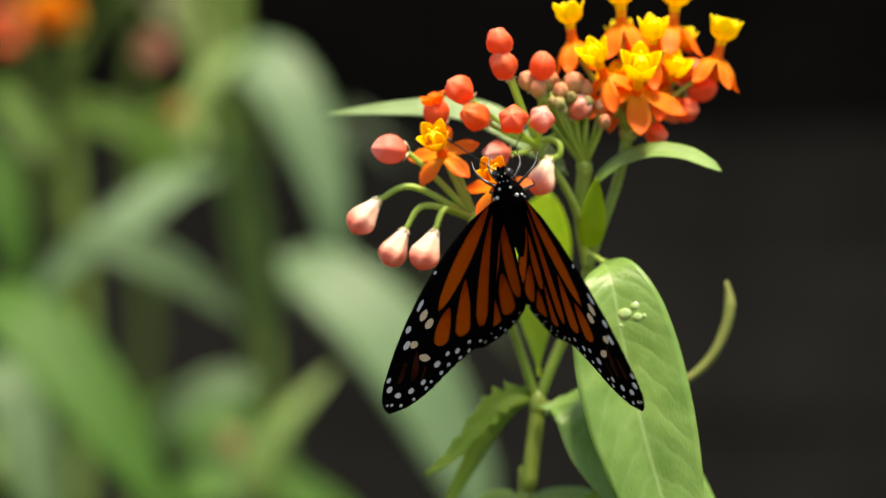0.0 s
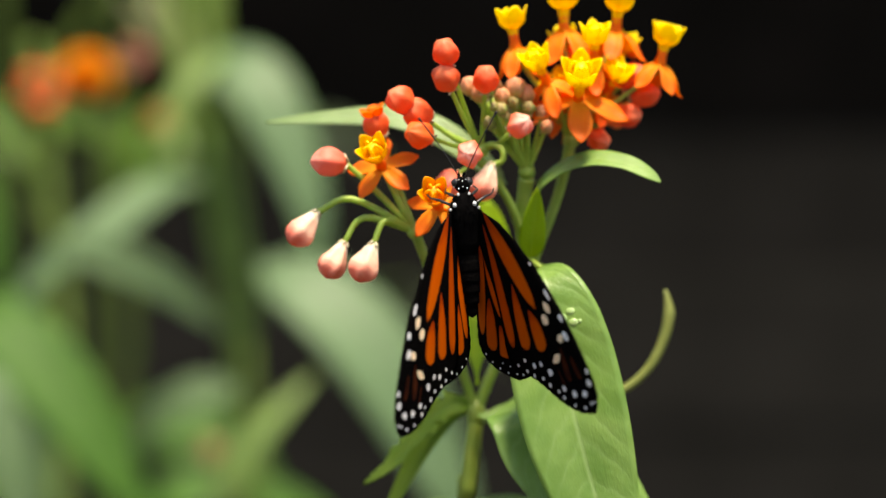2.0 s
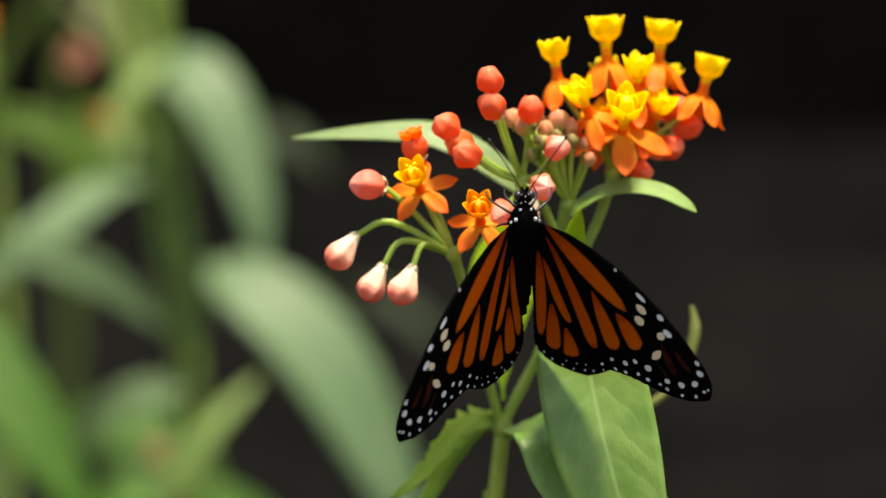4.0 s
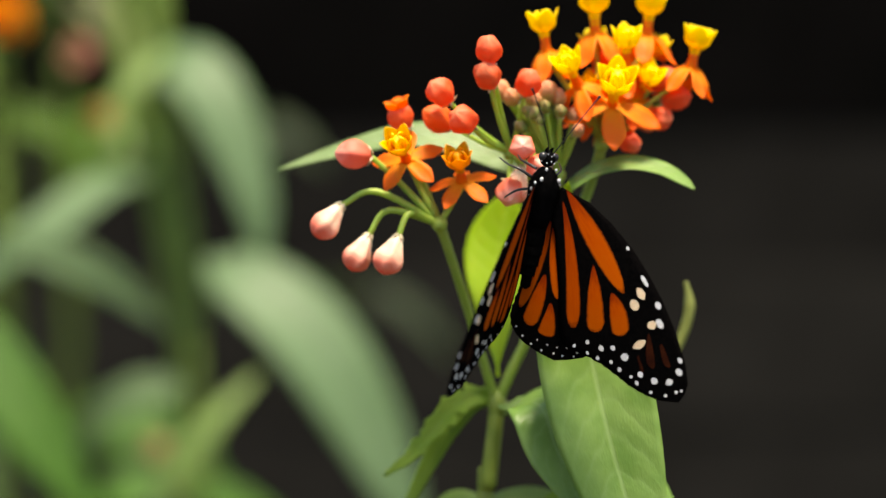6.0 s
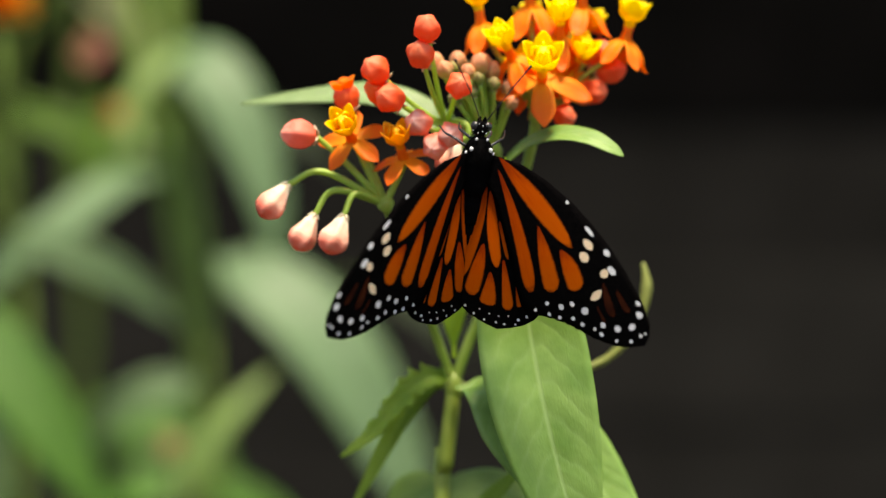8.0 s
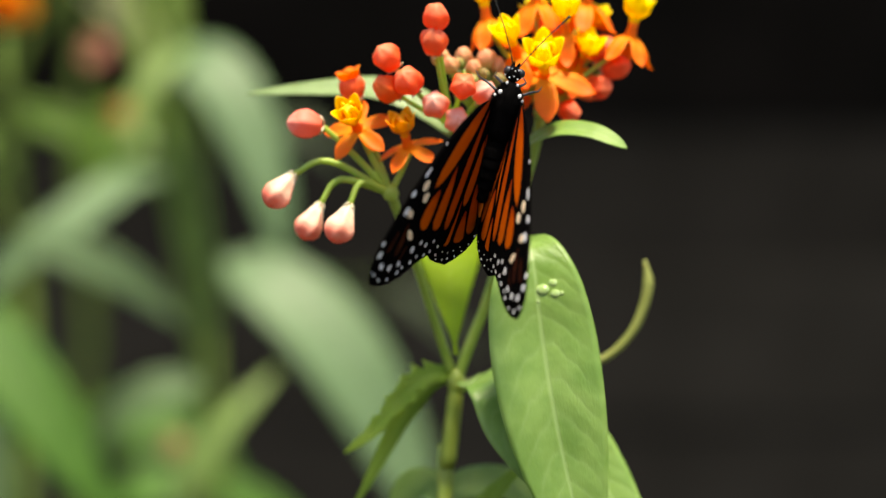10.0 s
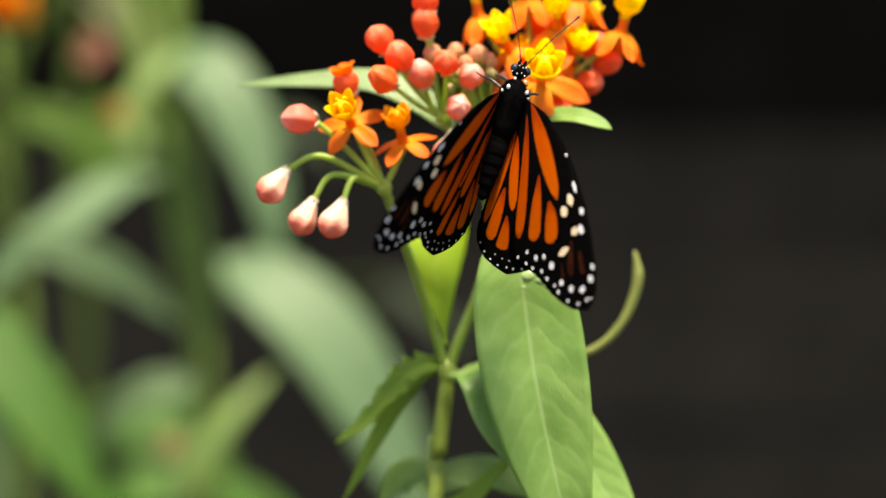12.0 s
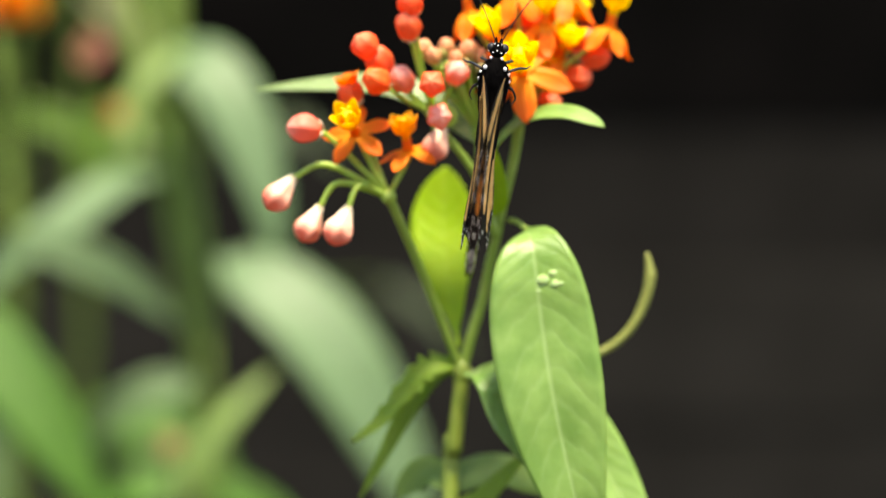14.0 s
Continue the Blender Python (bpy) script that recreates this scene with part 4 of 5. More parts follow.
HIND_EDGE = [(0, 5), (6, 6.6), (14, 9.5), (22, 12), (27, 12.8), (29, 12.0), (31.2, 9.9), (32.4, 7.4), (33.0, 4.4), (33.3, 1.0)]
HIND_REAR = [(0, -0.8), (8, -3.8), (14, -5.6), (19, -7.6), (23, -9.2), (25.5, -9.2), (27.5, -8.2), (29.5, -6.4), (31.2, -3.7), (32.3, -1.5), (33.3, 0.8)]
# vein-bounded fields: front edge from, to, its bow; rear edge from, to, its bow (along and across the wing); material
FORE_FIELDS = [
    ((0.9, 2.2), (26.4, 2.9), 1.75, (0.9, 2.0), (26.0, 1.4), -1.25, WING_ORANGE),
    ((2.6, 0.3), (27.6, -10.4), 1.5, (2.8, -0.1), (26.2, -13.0), 0.6, WING_RUST),
    ((18.0, -0.6), (31.2, -6.0), 0.7, (18.1, -0.9), (29.8, -9.2), -0.7, WING_ORANGE),
    ((25.2, 0.0), (34.6, -1.6), 1.3, (25.2, -0.4), (33.4, -4.6), -0.4, WING_ORANGE),
    ((36.7, 2.6), (44.0, -0.4), 0.3, (37.0, 2.2), (42.5, -1.3), -0.3, WING_DARK_RED), ((40.0, 3.9), (45.5, 2.9), 0.1, (40.2, 3.3), (44.5, 2.0), -0.1, WING_DARK_RED),
    ((39.6, -1.9), (43.4, -2.8), 0.0, (39.8, -2.4), (43.0, -3.3), 0.0, WING_DARK_RED),
]
HIND_FIELDS = [
    ((2.9, 1.1), (18.8, 3.0), 0.5, (2.9, 0.7), (19.8, 1.3), -0.9, WING_ORANGE),
    ((17.8, 3.8), (28.8, 5.2), 0.3, (18.2, 3.4), (28.9, 2.7), 0.0, WING_ORANGE),
    ((20.6, 0.6), (28.3, 0.8), 0.5, (20.7, 0.1), (27.4, -2.8), 0.0, WING_ORANGE),
    ((14.4, -0.7), (26.1, -3.5), 0.9, (14.5, -1.3), (24.9, -6.3), -0.3, WING_ORANGE),
    ((1.8, 0.2), (21.8, -5.9), 1.4, (1.9, -0.4), (21.3, -7.4), 0.0, WING_ORANGE),
    ((9.5, 3.2), (18.0, 5.0), 0.1, (9.8, 2.7), (17.4, 4.2), 0.0, WING_ORANGE),
    ((23.6, 6.6), (28.0, 7.6), 0.1, (23.8, 6.2), (28.4, 6.1), 0.0, WING_ORANGE),
]
FORE_CREAM = [(37.8, -0.5, 1.3, 2.3), (28.6, 5.5, 2.2, 1.3), (30.0, 3.0, 1.9, 1.5), (35.6, 4.1, 1.4, 1.5)]
FORE_WHITE = [
    (18.8, 7.9, 0.6, 0.4), (26.7, 7.6, 1.9, 0.6), (32.7, 7.5, 1.2, 0.8), (36.2, 5.8, 1.5, 0.9), (45.1, 5.5, 0.9, 0.6), (47.1, 4.0, 1.1, 0.9), (47.9, 1.0, 0.9, 1.1), (46.1, -1.8, 1.0, 1.0),
    (43.4, -3.8, 0.9, 0.8), (38.5, -4.9, 1.1, 1.1), (35.5, -6.2, 0.8, 0.7), (34.3, -8.6, 0.9, 0.8), (31.6, -10.7, 0.6, 0.6), (30.8, -13.9, 0.5, 0.5), (50.8, 2.3, 0.4, 0.4),
    (50.5, 1.2, 0.5, 0.5), (50.0, -1.3, 0.5, 0.5), (47.8, -3.8, 0.5, 0.5), (44.6, -5.5, 0.7, 0.5), (42.8, -5.9, 0.5, 0.5), (40.2, -7.4, 0.7, 0.6), (37.9, -8.2, 0.6, 0.6), (35.7, -10.5, 0.6, 0.5), (33.6, -12.0, 0.6, 0.5),
]
HIND_WHITE = [(26.1, 9.4, 0.6, 0.5), (28.6, 8.9, 0.5, 0.5), (30.5, 8.2, 0.5, 0.5), (31.2, 6.2, 0.5, 0.5), (32.2, 5.4, 0.35, 0.35), (32.2, 2.8, 0.4, 0.4), (31.8, 0.8, 0.4, 0.4), (31.2, -2.0, 0.4, 0.4), (29.9, -4.4, 0.4, 0.4), (28.2, -6.4, 0.4, 0.4), (26.2, -7.8, 0.35, 0.35),
              (30.4, 3.9, 0.3, 0.3), (30.4, 1.6, 0.3, 0.3), (29.9, -0.6, 0.3, 0.3), (28.9, -2.9, 0.3, 0.3)]


class Wing:
    """One wing in its own space: x outward, y forward, z the upper side; hinge at the origin."""

    def __init__(self, name, side, axis, length, edge, rear, label):
        self.side, self.axis, self.length = side, axis, length
        bm = bmesh.new()
        rows, cols = 72, 12
        es, ec = zip(*edge)
        rs, rc = zip(*rear)
        grid = {}
        for i in range(rows + 1):
            s = length * (1 - (1 - i / rows) ** 1.35)
            hi, lo = np.interp(s, es, ec), np.interp(s, rs, rc)
            if s > 0.55 * length:
                lo += 0.16 * math.sin(s * 3.1) * (1 - (s / length) ** 6)
            for k in range(cols + 1):
                c = lo + (hi - lo) * k / cols
                for lay in (0, 1):
                    grid[lay, i, k] = bm.verts.new(self.point(s, c, 0.03 * (1 - 2 * lay)))
        for i in range(rows):
            for k in range(cols):
                for lay in (0, 1):
                    f = bm.faces.new((grid[lay, i, k], grid[lay, i + 1, k], grid[lay, i + 1, k + 1], grid[lay, i, k + 1]))
                    f.material_index = lay * (2 if name == "hindwing" and i < 0.70 * rows and k > 0 else 1)
            for k in (0, cols):
                bm.faces.new((grid[0, i, k], grid[0, i + 1, k], grid[1, i + 1, k], grid[1, i, k]))
        for i in (0, rows):
            for k in range(cols):
                bm.faces.new((grid[0, i, k], grid[0, i, k + 1], grid[1, i, k + 1], grid[1, i, k]))
        bmesh.ops.remove_doubles(bm, verts=bm.verts, dist=0.005 * MM)
        bmesh.ops.recalc_face_normals(bm, faces=bm.faces)
        self.ob = part(name, bm, [WING_BLACK, WING_UNDER, WING_TAN_DULL], butterfly, label)

    def point(self, s, c, lift):
        z = 1.1 * math.sin(math.pi * min(1, max(0, s / self.length))) - 0.004 * c * c + lift
        x = s * math.cos(self.axis) - c * math.sin(self.axis)
        y = s * math.sin(self.axis) + c * math.cos(self.axis)
        return Vector((self.side * x, y, z)) * MM

    def field(self, a0, a1, bow_a, b0, b1, bow_b, top, low, name, lift=0.055):
        """A patch of coloured scales between two bowed veins, rounded at its outer end, a little proud on both sides."""
        bm = bmesh.new()
        n, q = 22, 6
        grid = {}
        rng = random.Random(int(a1[0] * 50 + b1[1] * 30))
        for i in range(n + 1):
            for k in range(q + 1):
                v = k / q
                e = abs(2 * v - 1) ** 3
                u = 0.03 * e + (i / n) * (1 - 0.13 * e + 0.02 * (1 - e))
                bow = 4 * u * (1 - u)
                sa, ca = a0[0] + (a1[0] - a0[0]) * u, a0[1] + (a1[1] - a0[1]) * u + bow * bow_a
                sb, cb = b0[0] + (b1[0] - b0[0]) * u, b0[1] + (b1[1] - b0[1]) * u + bow * bow_b
                grow = 0.16
                w = (1 + grow) * v - 0.5 * grow + (rng.uniform(-0.015, 0.015) if k in (0, q) else 0)
                s, c = sa + (sb - sa) * w, ca + (cb - ca) * w
                for lay in (0, 1):
                    grid[lay, i, k] = bm.verts.new(self.point(s, c, lift * (1 - 2 * lay) * (1 if 0 < k < q else 0.7)))
        self.close(bm, grid, n, q)
        part(name, bm, [top, low], self.ob, smooth=False)

    def spot(self, s, c, a, b, top, low):
        bm = bmesh.new()
        n, q = 6, 6
        grid = {}
        rng = random.Random(int(s * 91 + c * 37))
        wob = [rng.uniform(0.85, 1.12) for _ in range(8)]
        for i in range(n + 1):
            u = 2 * i / n - 1
            h = math.sqrt(max(0.02, 1 - u * u))
            for k in range(q + 1):
                v = (2 * k / q - 1) * h * wob[i]
                for lay in (0, 1):
                    grid[lay, i, k] = bm.verts.new(self.point(s + 0.76 * a * u, c + 0.76 * b * v, 0.065 * (1 - 2 * lay)))
        self.close(bm, grid, n, q)
        part("wing_spot", bm, [top, low], self.ob, smooth=False)

    def close(self, bm, grid, n, q):
        uvl = bm.loops.layers.uv.verify()
        for i in range(n):
            for k in range(q):
                for lay in (0, 1):
                    f = bm.faces.new((grid[lay, i, k], grid[lay, i + 1, k], grid[lay, i + 1, k + 1], grid[lay, i, k + 1]))
                    f.material_index = lay
                    for lp, (a, b) in zip(f.loops, ((i, k), (i + 1, k), (i + 1, k + 1), (i, k + 1))):
                        lp[uvl].uv = (a / n, b / q)
            for k in (0, q):
                bm.faces.new((grid[0, i, k], grid[0, i + 1, k], grid[1, i + 1, k], grid[1, i, k]))
        for i in (0, n):
            for k in range(q):
                bm.faces.new((grid[0, i, k], grid[0, i, k + 1], grid[1, i, k + 1], grid[1, i, k]))
        bmesh.ops.recalc_face_normals(bm, faces=bm.faces)


wings = {}
for side in (-1, 1):
    fore = Wing("forewing", side, FORE_AXIS, 52.6, FORE_EDGE, FORE_REAR, "black-veined orange forewing with white rim spots")
    hind = Wing("hindwing", side, HIND_AXIS, 33.3, HIND_EDGE, HIND_REAR, "rounded orange hindwing with black rim")
    for f in FORE_FIELDS:
        fore.field(*f, WING_DARK_RED if f[-1] is WING_DARK_RED else WING_TAN, "wing_field")
    for f in HIND_FIELDS:
        hind.field(*f, WING_TAN, "wing_field")
    for a, b, c, d in FORE_CREAM:
        fore.spot(a, b, 0.88 * c, 0.88 * d, SPOT_CREAM, SPOT_WHITE)
    for q in FORE_WHITE:
        fore.spot(*q, SPOT_WHITE, SPOT_WHITE)
    for a, b, c, d in HIND_WHITE:
        hind.spot(a, b, 0.85 * c, 0.85 * d, SPOT_WHITE, SPOT_WHITE)
    wings[side] = (fore.ob, hind.ob)

# ---- the bed behind: more milkweed, out of focus ----
BED = 1.4  # the bed's plants against the flower's scale


def behind(x, y, z):
    return Vector((x * MM, y * MM, z * MM + CENTRE))


def bed_plant(foot, stems, leaves, label):
    """A plant of the bed: each stem a line of points, each leaf a line with width, face and material."""
    ob = thing("milkweed_plant", foot, label, "plant", "milkweed plants of the bed")
    f = Vector(foot)
    lines = []
    for pts, r, mt in stems:
        bm = bmesh.new()
        tube(bm, [Vector(p) - f for p in pts], [BED * r * MM, BED * 0.85 * r * MM], 10, 6)
        part("stem", bm, mt, ob)
        lines += spline([Vector(p) - f for p in pts], 12)
    for i, (pts, width, face, mt) in enumerate(leaves):
        base = Vector(pts[0]) - f
        joint = min(lines, key=lambda q: (q - base).length + 0.3 * abs(q.z - base.z))
        if (joint - base).length > 4 * MM:
            bm = bmesh.new()
            tube(bm, [joint, joint.lerp(base, 0.5) - Vector((0, 0, 3 * MM)), base], [1.3 * MM, 1.0 * MM], 8, 5)
            part("leaf_stalk", bm, STEM_DARK, ob)
        part("leaf", blade([Vector(p) - f for p in pts], BED * width * MM, face, seed=50 + i, wave=0.03, rows=28, cols=8), mt, ob)
    return ob


HIGH_LEAVES = [
    ([behind(-101.3, 581, 58.8), behind(-92.6, 574, 75.0), behind(-76.4, 562.8, 79.3), behind(-60.0, 553, 58.7), behind(-46.5, 546, 23.3), behind(-40.5, 543.2, -12.6)], 24, (0.25, -0.75, 0.6), LEAF_GREY),
    ([behind(-68.0, 540, -6.9), behind(-46.2, 526, -16.1), behind(-24.1, 516, -34.8), behind(-5.2, 510, -62.0), behind(14.0, 508, -98.7), behind(25.5, 508, -128.8)], 29, (0.16, -0.80, 0.58), LEAF_GREY),
    ([behind(-92.0, 560, 30.1), behind(-110.1, 539, 26.8), behind(-131.9, 525, 9.5), behind(-156.9, 520.8, -9.9), behind(-181.9, 525, -39.3)], 17, (-0.2, -0.7, 0.7), LEAF_GREY),
    ([behind(-147.5, 506.8, 1.0), behind(-125.6, 504, -4.5), behind(-104.0, 504, -15.0), behind(-80.7, 509.6, -34.3)], 12, (-0.1, -0.95, 0.2), LEAF_COOL),
]
LOW_LEAVES = [
    ([behind(-85.0, 483, -114.8), behind(-74.6, 478.8, -94.1), behind(-59.5, 478.8, -72.5), behind(-40.9, 490, -52.1)], 10.5, (-0.2, -0.7, 0.7), LEAF_YELLOW),
    ([behind(-73.8, 511, -58.6), behind(-90.7, 504, -61.0), behind(-108.5, 504, -71.7), behind(-123.6, 511, -92.5)], 11, (-0.1, -0.95, 0.25), LEAF_COOL),
    ([behind(-83.5, 581, 89.5), behind(-94.5, 560, 77.8), behind(-109.9, 554.4, 57.4), behind(-118.9, 557.2, 36.0)], 9, (-0.2, -0.8, 0.5), LEAF_YELLOW),
    ([behind(-98.9, 586, 70.4), behind(-105.7, 582, 90.6), behind(-115.0, 580, 110.8), behind(-127.7, 580, 136.3)], 12, (0.1, -0.9, 0.4), LEAF_OLIVE),
]
bed_plant((-0.105, 0.602, 0), [
    ([(-0.105, 0.602, -0.02), behind(-82.2, 602, -123.0), behind(-80.1, 590.8, -54.7), behind(-87.6, 585.2, -0.3), behind(-97.5, 581, 46.0), behind(-105.1, 581, 84.3), behind(-109.6, 585.2, 125.9)], 3.2, STEM_BED),
    ([behind(-77.9, 596, -43.0), behind(-79.5, 594, -9.3), behind(-85.1, 592, 34.6), behind(-90.3, 590, 75.8), behind(-96.0, 588, 127.1)], 4.4, STEM_BED),
    ([behind(-88.0, 590, 60.3), behind(-105.9, 592, 87.5), behind(-125.6, 596, 107.1), behind(-146.7, 600, 128.2)], 1.6, STEM_TAN),
    ([behind(-91.6, 590, 122.2), behind(-112.3, 592, 131.3), behind(-133.1, 594, 125.0), behind(-148.5, 594, 109.5), behind(-160.5, 592, 88.6), behind(-168.5, 590, 65.3), behind(-175.8, 588, 26.7)], 2.6, STEM_DARK),
], HIGH_LEAVES + LOW_LEAVES, "tall milkweed with long drooping pale leaves")
bed_plant((-0.196, 0.490, 0), [
    ([(-0.196, 0.490, -0.02), behind(-194.9, 490, -111.1), behind(-190.2, 490, -64.0), behind(-196.1, 497, -5.0)], 3.0, STEM_DARK),
], [
    ([behind(-194.9, 490, -20.2), behind(-170.2, 473.2, -30.5), behind(-147.0, 462, -53.0), behind(-124.3, 455, -82.5), behind(-103.1, 455, -116.6)], 24, (0.3, -0.85, 0.4), LEAF_BED),
    ([behind(-187.1, 448, -47.7), behind(-169.9, 434, -54.0), behind(-161.9, 427, -73.4), behind(-153.6, 422.8, -99.7), behind(-147.1, 422.8, -121.7)], 15, (0.1, -0.8, 0.5), LEAF_COOL),
    ([behind(-197.4, 504, 45.1), behind(-186.5, 497, 30.7), behind(-177.6, 492.8, 6.8), behind(-169.2, 492.8, -21.4)], 14, (-0.1, -0.75, 0.6), LEAF_BED),
    ([behind(-192.3, 476, -86.3), behind(-178.6, 464.8, -83.1), behind(-163.8, 459.2, -96.6), behind(-154.8, 459.2, -119.4)], 20, (0.1, -0.8, 0.5), LEAF_DEEP),
], "milkweed with broad bright green leaves")
bed_plant((-0.217, 0.728, 0), [
    ([(-0.217, 0.728, -0.02), behind(-181.0, 728, -136.3), behind(-178.1, 728, -49.5), behind(-183.8, 728, 14.1), behind(-188.4, 728, 72.0), behind(-194.1, 728, 106.8)], 3.0, STEM_BED),
    ([behind(-81.6, 714, -134.9), behind(-88.7, 714, -20.3), behind(-98.9, 714, 65.7), behind(-101.7, 714, 140.2)], 4.0, STEM_BED),
], [
    ([behind(-185.1, 725.2, 37.4), behind(-205.2, 735, 55.0), behind(-221.1, 742, 73.0), behind(-244.2, 756, 82.6)], 12, (0, -0.9, 0.3), LEAF_DEEP),
    ([behind(-181.4, 644, 66.2), behind(-158.4, 644, 60.6), behind(-139.1, 641.2, 51.1), behind(-122.2, 638.4, 36.0)], 11, (0, -0.95, 0.15), LEAF_DEEP),
    ([behind(-134.8, 728, -136.4), behind(-111.5, 728, -125.0), behind(-71.3, 735, -131.3), behind(-36.7, 742, -146.8)], 26, (0, -0.6, 0.8), LEAF_BED),
    ([behind(-216.4, 730.8, -78.7), behind(-204.6, 730.8, -101.8), behind(-190.7, 733.6, -122.4), behind(-182.2, 736.4, -154.8)], 30, (0, -0.8, 0.4), LEAF_GREY),
], "milkweed with thick tan-green stems")

bed_plant((-0.140, 0.994, 0), [
    ([(-0.140, 0.994, -0.02), behind(-180.0, 994, -164.6), behind(-176.5, 994, -59.8), behind(-183.4, 994, 45.2), behind(-180.7, 1001, 178.9)], 4.0, STEM_DARK),
    ([behind(-251.0, 980, -163.1), behind(-254.7, 980, -59.2), behind(-249.0, 987, 62.2), behind(-256.9, 994, 177.8)], 4.0, STEM_DARK),
], [
    ([behind(-181.3, 991.2, 34.4), behind(-161.9, 987, 62.4), behind(-140.8, 987, 69.3), behind(-105.9, 987, 48.6)], 30, (0.1, -0.8, 0.5), LEAF_DEEP),
    ([behind(-177.9, 991.2, -115.6), behind(-151.2, 987, -108.1), behind(-119.6, 980, -114.6), behind(-84.7, 977.2, -138.6)], 28, (0.1, -0.8, 0.5), LEAF_BED),
    ([behind(-67.8, 985, 69.0), behind(-52.0, 980, 73.3), behind(-36.4, 975, 65.2), behind(-17.4, 970, 46.1)], 12, (0.1, -0.8, 0.5), LEAF_SHADED),
    ([behind(5.0, 985, -22.9), behind(22.3, 980, -33.2), behind(41.2, 975, -47.0), behind(60.0, 970, -70.9)], 10, (0.1, -0.8, 0.5), LEAF_SHADED),
], "milkweed deep in the bed, two leaves darkened as if shaded")

# withered flowers in the bed
def small_head(name, place, r, mat, label, category):
    ob = thing(name, place, label, category)
    bm = bmesh.new()
    for k in range(9):
        a = 2.4 * k
        d = Vector((math.cos(a) * 0.6, 0.3 * math.sin(2.1 * k), math.sin(a) * 0.6))
        lathe(bm, frame_along(d * r * 0.45, d), [(h * r, q * r * 0.5) for h, q in BUD_SHAPE], 10, 5, 0.1)
    part("seed_head", bm, mat, ob)
    return ob


small_head("withered_flower", behind(-122.1, 539, 83.4), 0.0064, SEED_BROWN, "dry brown-red flower remnant among leaves", "dead flower")
small_head("withered_flower", behind(-112.2, 545, 56.7), 0.0045, DRY_ORANGE, "withered orange flower among yellow-green leaves", "dead flower")
small_head("withered_flower", behind(-82.8, 473.2, -82.4), 0.0042, DRY_TAN, "dry tan flower remnant low in the bed", "dead flower")

# the orange bloom that nods in the wind
bloom = thing("milkweed_bloom", (-0.2, 0.56, 0.78), "blurred orange flower head on a nodding stalk", "flower")
bm = bmesh.new()
tube(bm, [Vector(q) for q in ((-0.006, 0.03, -0.62), (0.0, 0.02, -0.30), (0.004, 0.004, -0.06), (0, 0, 0))], [3.0 * MM, 2.5 * MM], 10, 6)
part("stalk", bm, STEM_DARK, bloom)
for k in range(11):
    a, e = 2.4 * k, -0.5 + 0.17 * k
    d = Vector((math.cos(a) * math.cos(e), math.sin(a) * math.cos(e) * 0.8, math.sin(e)))
    floret(bloom, d * 10 * MM, d, 60, 1.15, 20 * k, 70 + k, CROWN_ORANGE)
for k in range(6):
    a = 1.05 * k
    d = Vector((-20 + 7 * math.cos(a), 6 * math.sin(2 * a), -6 + 8 * math.sin(a))) * MM
    bud(bloom, d, d, 7.4, 3.4, BUD_ORANGE)

# ---- ground and fence ----
def slab(bm, lo, hi, bevel=0.0):
    m = Matrix.Translation((Vector(lo) + Vector(hi)) / 2) @ Matrix.Diagonal((*(Vector(hi) - Vector(lo)), 1))
    made = bmesh.ops.create_cube(bm, size=1.0, matrix=m)
    if bevel:
        bmesh.ops.bevel(bm, geom=list({e for v in made["verts"] for e in v.link_edges}), offset=bevel, segments=1, affect="EDGES")


bm = bmesh.new()
n = 90
grid = [[bm.verts.new((x, y, 0.012 * noise.noise(Vector((x * 9, y * 9, 0))) if abs(x) < 4 and abs(y) < 4 else -0.01))
         for x in np.sign(np.linspace(-1, 1, n)) * np.abs(np.linspace(-1, 1, n)) ** 5 * 2500]
        for y in np.sign(np.linspace(-1, 1, n)) * np.abs(np.linspace(-1, 1, n)) ** 5 * 2500]
for i in range(n - 1):
    for k in range(n - 1):
        bm.faces.new((grid[i][k], grid[i][k + 1], grid[i + 1][k + 1], grid[i + 1][k]))
ground = part("ground", bm, SOIL, None)
tagged(ground, "dark bare garden soil", "ground", kind="structure")

fence = thing("fence", (0, 1.9, 0), "dark-stained fence of horizontal boards behind the bed, shade painted into the upper ones", "fence")
for x in (-2.4, -0.9, 0.6, 2.1):
    bm = bmesh.new()
    slab(bm, (x - 0.045, 0.025, -0.05), (x + 0.045, 0.115, 2.1), 0.004)
    part("post", bm, BOARD, fence, smooth=False)
bm = bmesh.new()
slab(bm, (-2.6, -0.012, 0), (2.6, 0.012, 0.150), 0.003)
first = part("board", bm, BOARD, fence, smooth=False)
first.location = (0, 0, -0.055)
# The upper boards darken with height, painting in the shade up there.
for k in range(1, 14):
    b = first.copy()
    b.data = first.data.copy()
    b.data.materials[0] = BOARD if k < 5 else BOARD_HALF_SHADED if k == 5 else BOARD_SHADED
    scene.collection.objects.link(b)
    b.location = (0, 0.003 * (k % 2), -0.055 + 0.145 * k)


